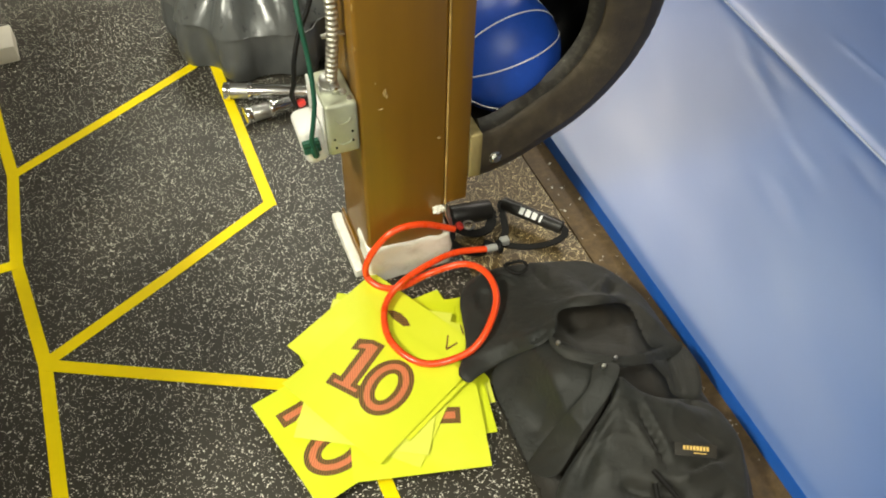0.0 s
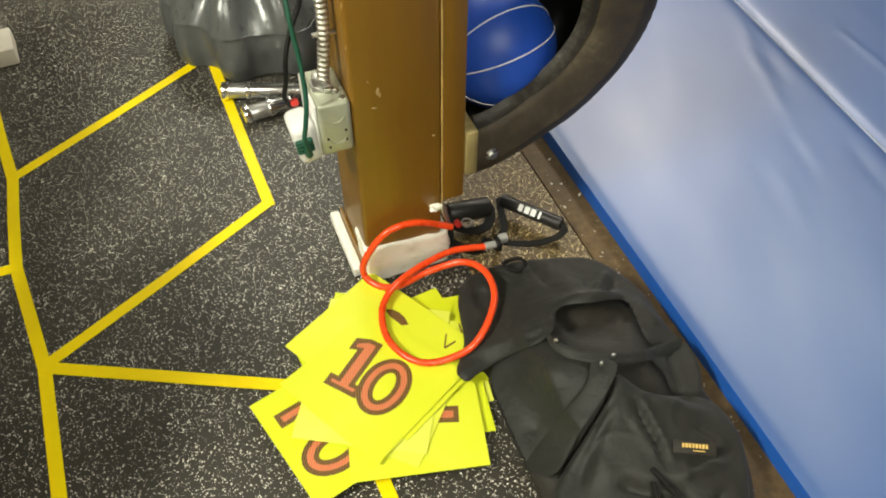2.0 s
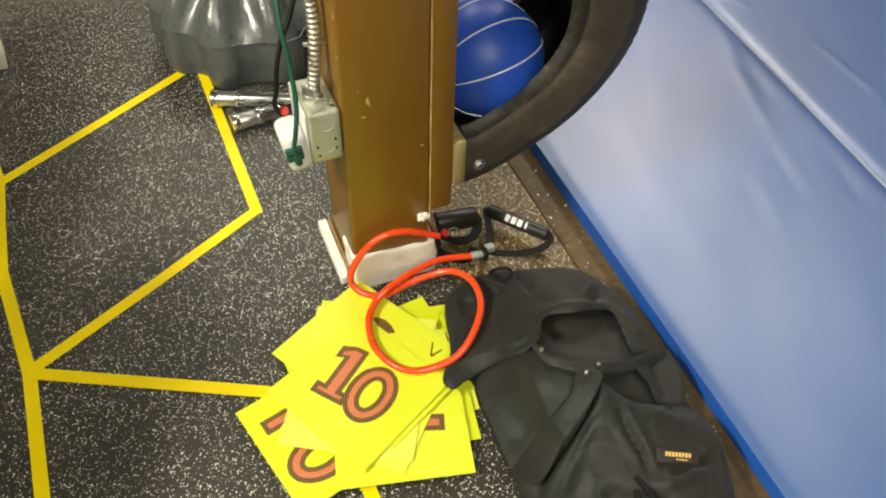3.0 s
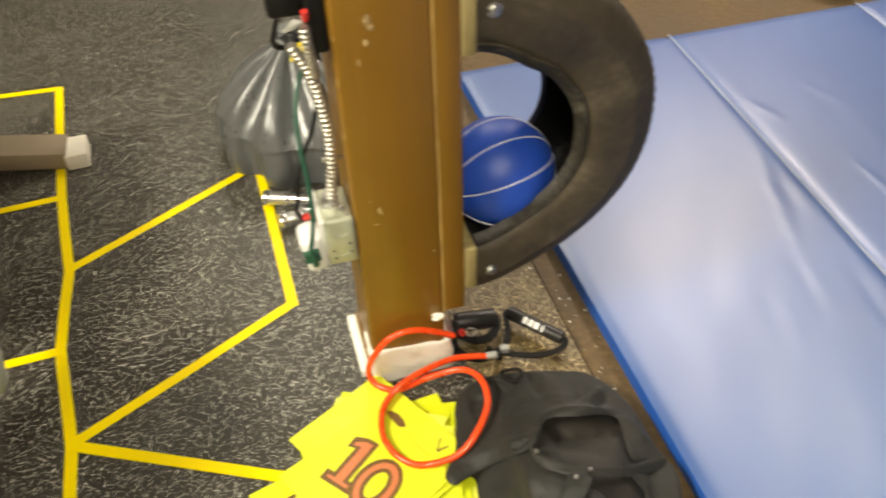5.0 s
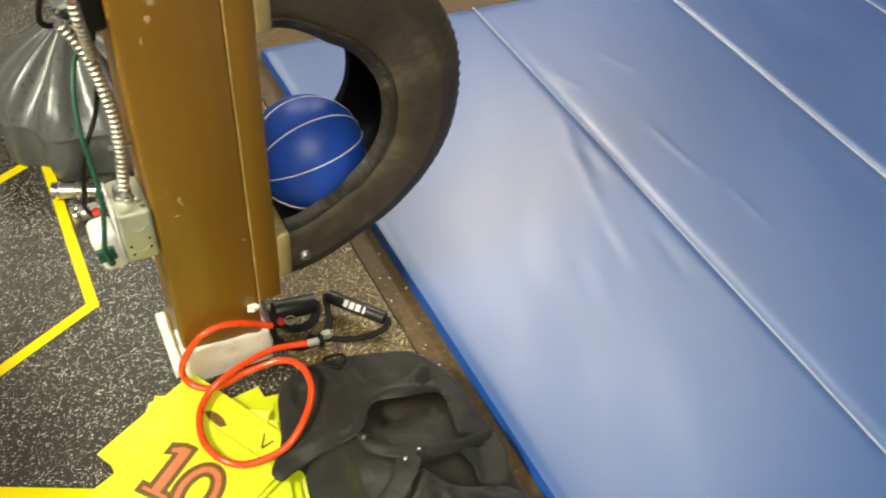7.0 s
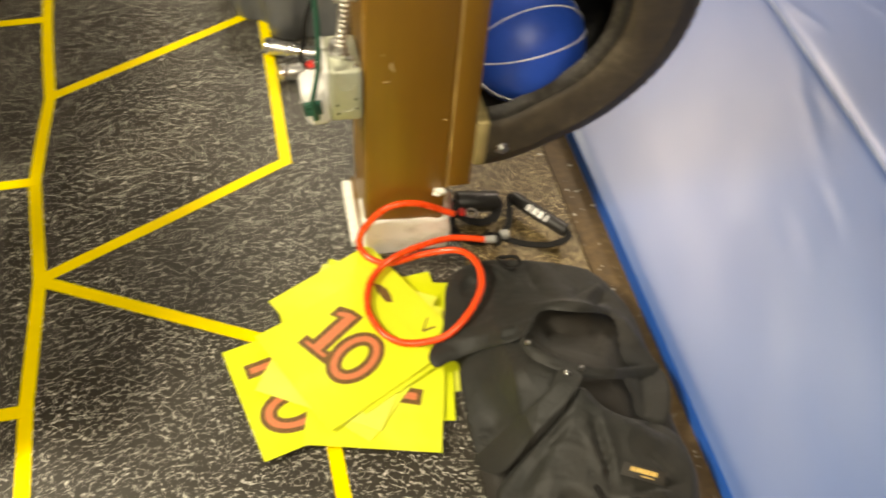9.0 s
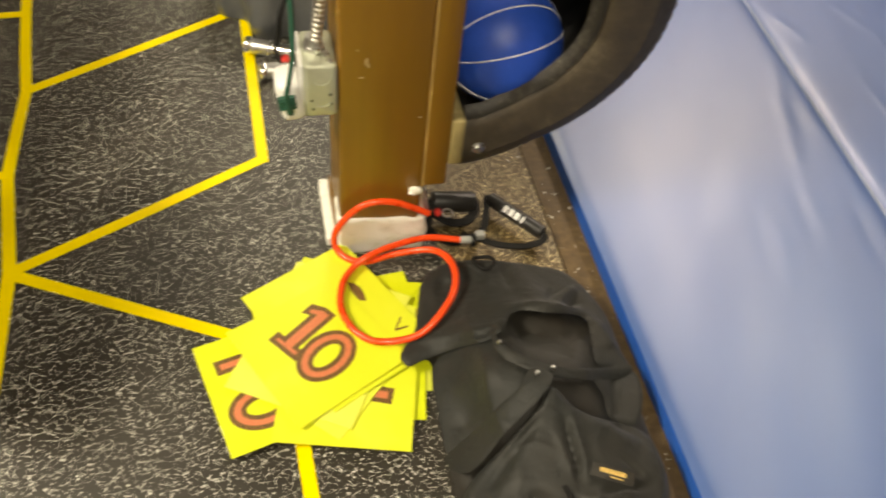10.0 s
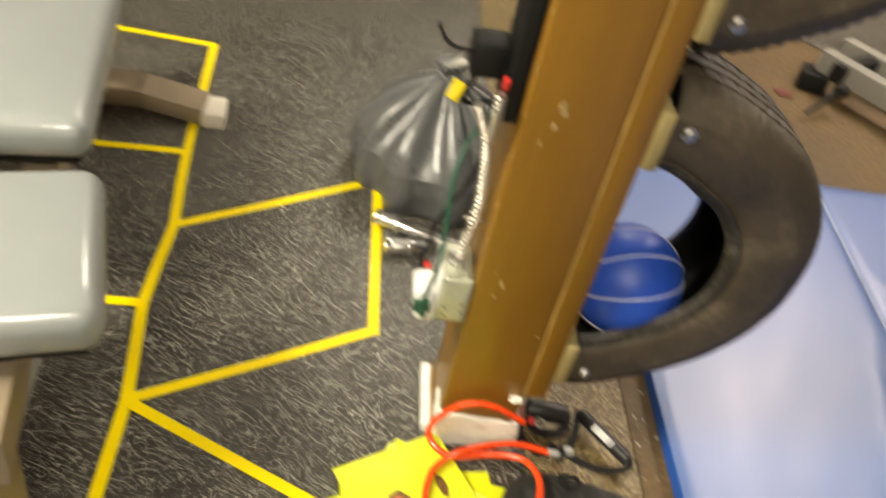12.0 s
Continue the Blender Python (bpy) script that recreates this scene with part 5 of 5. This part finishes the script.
def pad(corner, heading, length, width, top, thick, pitch):
    """A rounded cushion: corner is its far end on the side of the room's post; it runs along heading."""
    h = radians(heading)
    d, s = Vector((math.cos(h), math.sin(h), 0)), Vector((math.sin(h), -math.cos(h), 0))
    bm = block((length, width, thick), None, 0.034, 6)
    bmesh.ops.subdivide_edges(bm, edges=[e for e in bm.edges if e.calc_length() > 0.1], cuts=6, use_grid_fill=True)
    for v in bm.verts:
        if v.co.z > 0:
            v.co.z += 0.018 * (1 - (2 * v.co.x / length) ** 2) * (1 - (2 * v.co.y / width) ** 2)
    c = Vector((*corner, top - thick / 2)) + d * length / 2 + s * width / 2
    m = Matrix.Translation(c) @ Matrix((d, -s, Vector((0, 0, 1)))).transposed().to_4x4() @ pose(0, 0, 0, 0, pitch, 0)
    bm.transform(m)
    cushion = part("pad", shifted(bm, BENCH), M_PAD, bench, "pale grey vinyl cushion")
    under = block((length - 0.05, width - 0.05, 0.016), m @ pose(0, 0, -thick / 2 - 0.0085), 0.003)
    part("backing_board", shifted(under, BENCH), M_BLACK, bench)
    return cushion


# the two upper pads are widened out of view to shade the floor
pad((-0.755, 0.872), -51.5, 0.345, 0.56, 0.455, 0.085, 0)
pad((-1.150, 1.430), -57.5, 0.590, 0.56, 0.462, 0.085, 0)
pad((-0.775, 0.715), -62.0, 0.36, 0.20, 0.205, 0.080, 0)
spine = [Vector((-1.36, 1.545, 0.30)), Vector((-0.60, 0.42, 0.30))]
part("spine_tube", shifted(sweep(spine, 1, flat=(0.06, 0.09)), BENCH), M_STEEL, bench)
part("rear_leg", shifted(sweep([Vector((-1.33, 1.50, 0.29)), Vector((-1.36, 1.53, 0.05))], 1, flat=(0.05, 0.06)), BENCH), M_STEEL, bench)
part("front_leg", shifted(sweep([Vector((-0.64, 0.46, 0.29)), Vector((-0.66, 0.47, 0.0))], 1, flat=(0.05, 0.06)), BENCH), M_STEEL, bench)
part("foot_tube", shifted(sweep([Vector((-1.73, 1.335, 0.056)), Vector((-1.245, 1.583, 0.056))], 1, flat=(0.105, 0.050)), BENCH), M_STEEL, bench, "taupe steel foot tube")
part("foot_nose", shifted(sweep([Vector((-1.2455, 1.5828, 0.0555)), Vector((-1.090, 1.648, 0.024))], 1, flat=(0.105, 0.046)), BENCH), M_STEEL, bench, "sloping cut end of the foot tube")
part("foot_cap", shifted(block((0.058, 0.098, 0.044), pose(-1.063, 1.648, 0.0225, 0, 0, 26), 0.005), BENCH), M_CREAM, bench, "cream rubber foot cap")
for k in range(3):
    c = Vector((-1.310 - 0.012 * k, 1.515 - 0.035 * k, 0.070))
    part("bolt", shifted(rod(c, c + Vector((0.016, -0.02, 0.012)), 0.010, 12, 0.002), BENCH), M_ZINC, bench)

# ---- a second machine beyond the mat ----
rack = thing("floor_rack", (0.80, 3.05, 0), "pale steel machine rail with a black knob standing on brown board", "rack")
for off in (0.0, 0.17):
    rail = [Vector((0.510 + off * 0.45, 3.16 + off, 0.105)), Vector((1.17 + off * 0.45, 2.756 + off, 0.105))]
    part("rail", shifted(sweep(rail, 1, flat=(0.060, 0.075)), rack.location), M_RAIL, rack, "pale painted steel rail")
part("cross_bar", shifted(sweep([Vector((0.56, 3.06, 0.105)), Vector((0.72, 3.28, 0.105))], 1, flat=(0.05, 0.06)), rack.location), M_BLACK, rack)
part("knob", shifted(rod((0.60, 2.98, 0.09), (0.575, 2.945, 0.09), 0.022, 20, 0.005), rack.location), M_BLACK, rack, "black knob")
part("pin", shifted(rod((0.575, 2.945, 0.09), (0.50, 2.84, 0.03), 0.008, 12), rack.location), M_BLACK, rack)
part("end_foot", shifted(span((0.46, 3.08, 0.0), (0.56, 3.18, 0.068), 0.004), rack.location), M_BLACK, rack)
part("rail_foot", shifted(span((1.07, 2.775, 0.0), (1.15, 2.835, 0.068), 0.004), rack.location), M_BLACK, rack)
part("warning_label", shifted(block((0.060, 0.05, 0.002), pose(0.42, 3.00, 0.004, 0, 0, 20), 0), rack.location), M_DULL_RED, rack, "red label")

# ---- dust and crumbs along the mat ----
crumb_bm = bmesh.new()
rng = random.Random(5)
for i in range(150):
    a, c = rng.uniform(0.3, 2.1), -0.068 + 0.064 * rng.random() ** 0.7
    if rng.random() < 0.3:
        c -= rng.uniform(0.0, 0.10)
    q = on_mat(a, c)
    r = 0.0007 + 0.0019 * rng.random() ** 3
    made = bmesh.ops.create_icosphere(crumb_bm, subdivisions=1, radius=r, matrix=Matrix.Translation((q.x, q.y, r * 0.4)) @ Matrix.Rotation(rng.uniform(0, 6.28), 4, "Z") @ Matrix.Diagonal((1.0 + 1.6 * rng.random(), 1.0, 0.6, 1)))
tagged(part("crumbs", crumb_bm, M_CREAM, None, "", False), "pale dust crumbs scattered on brown floor along a mat", "crumbs", kind="stuff")
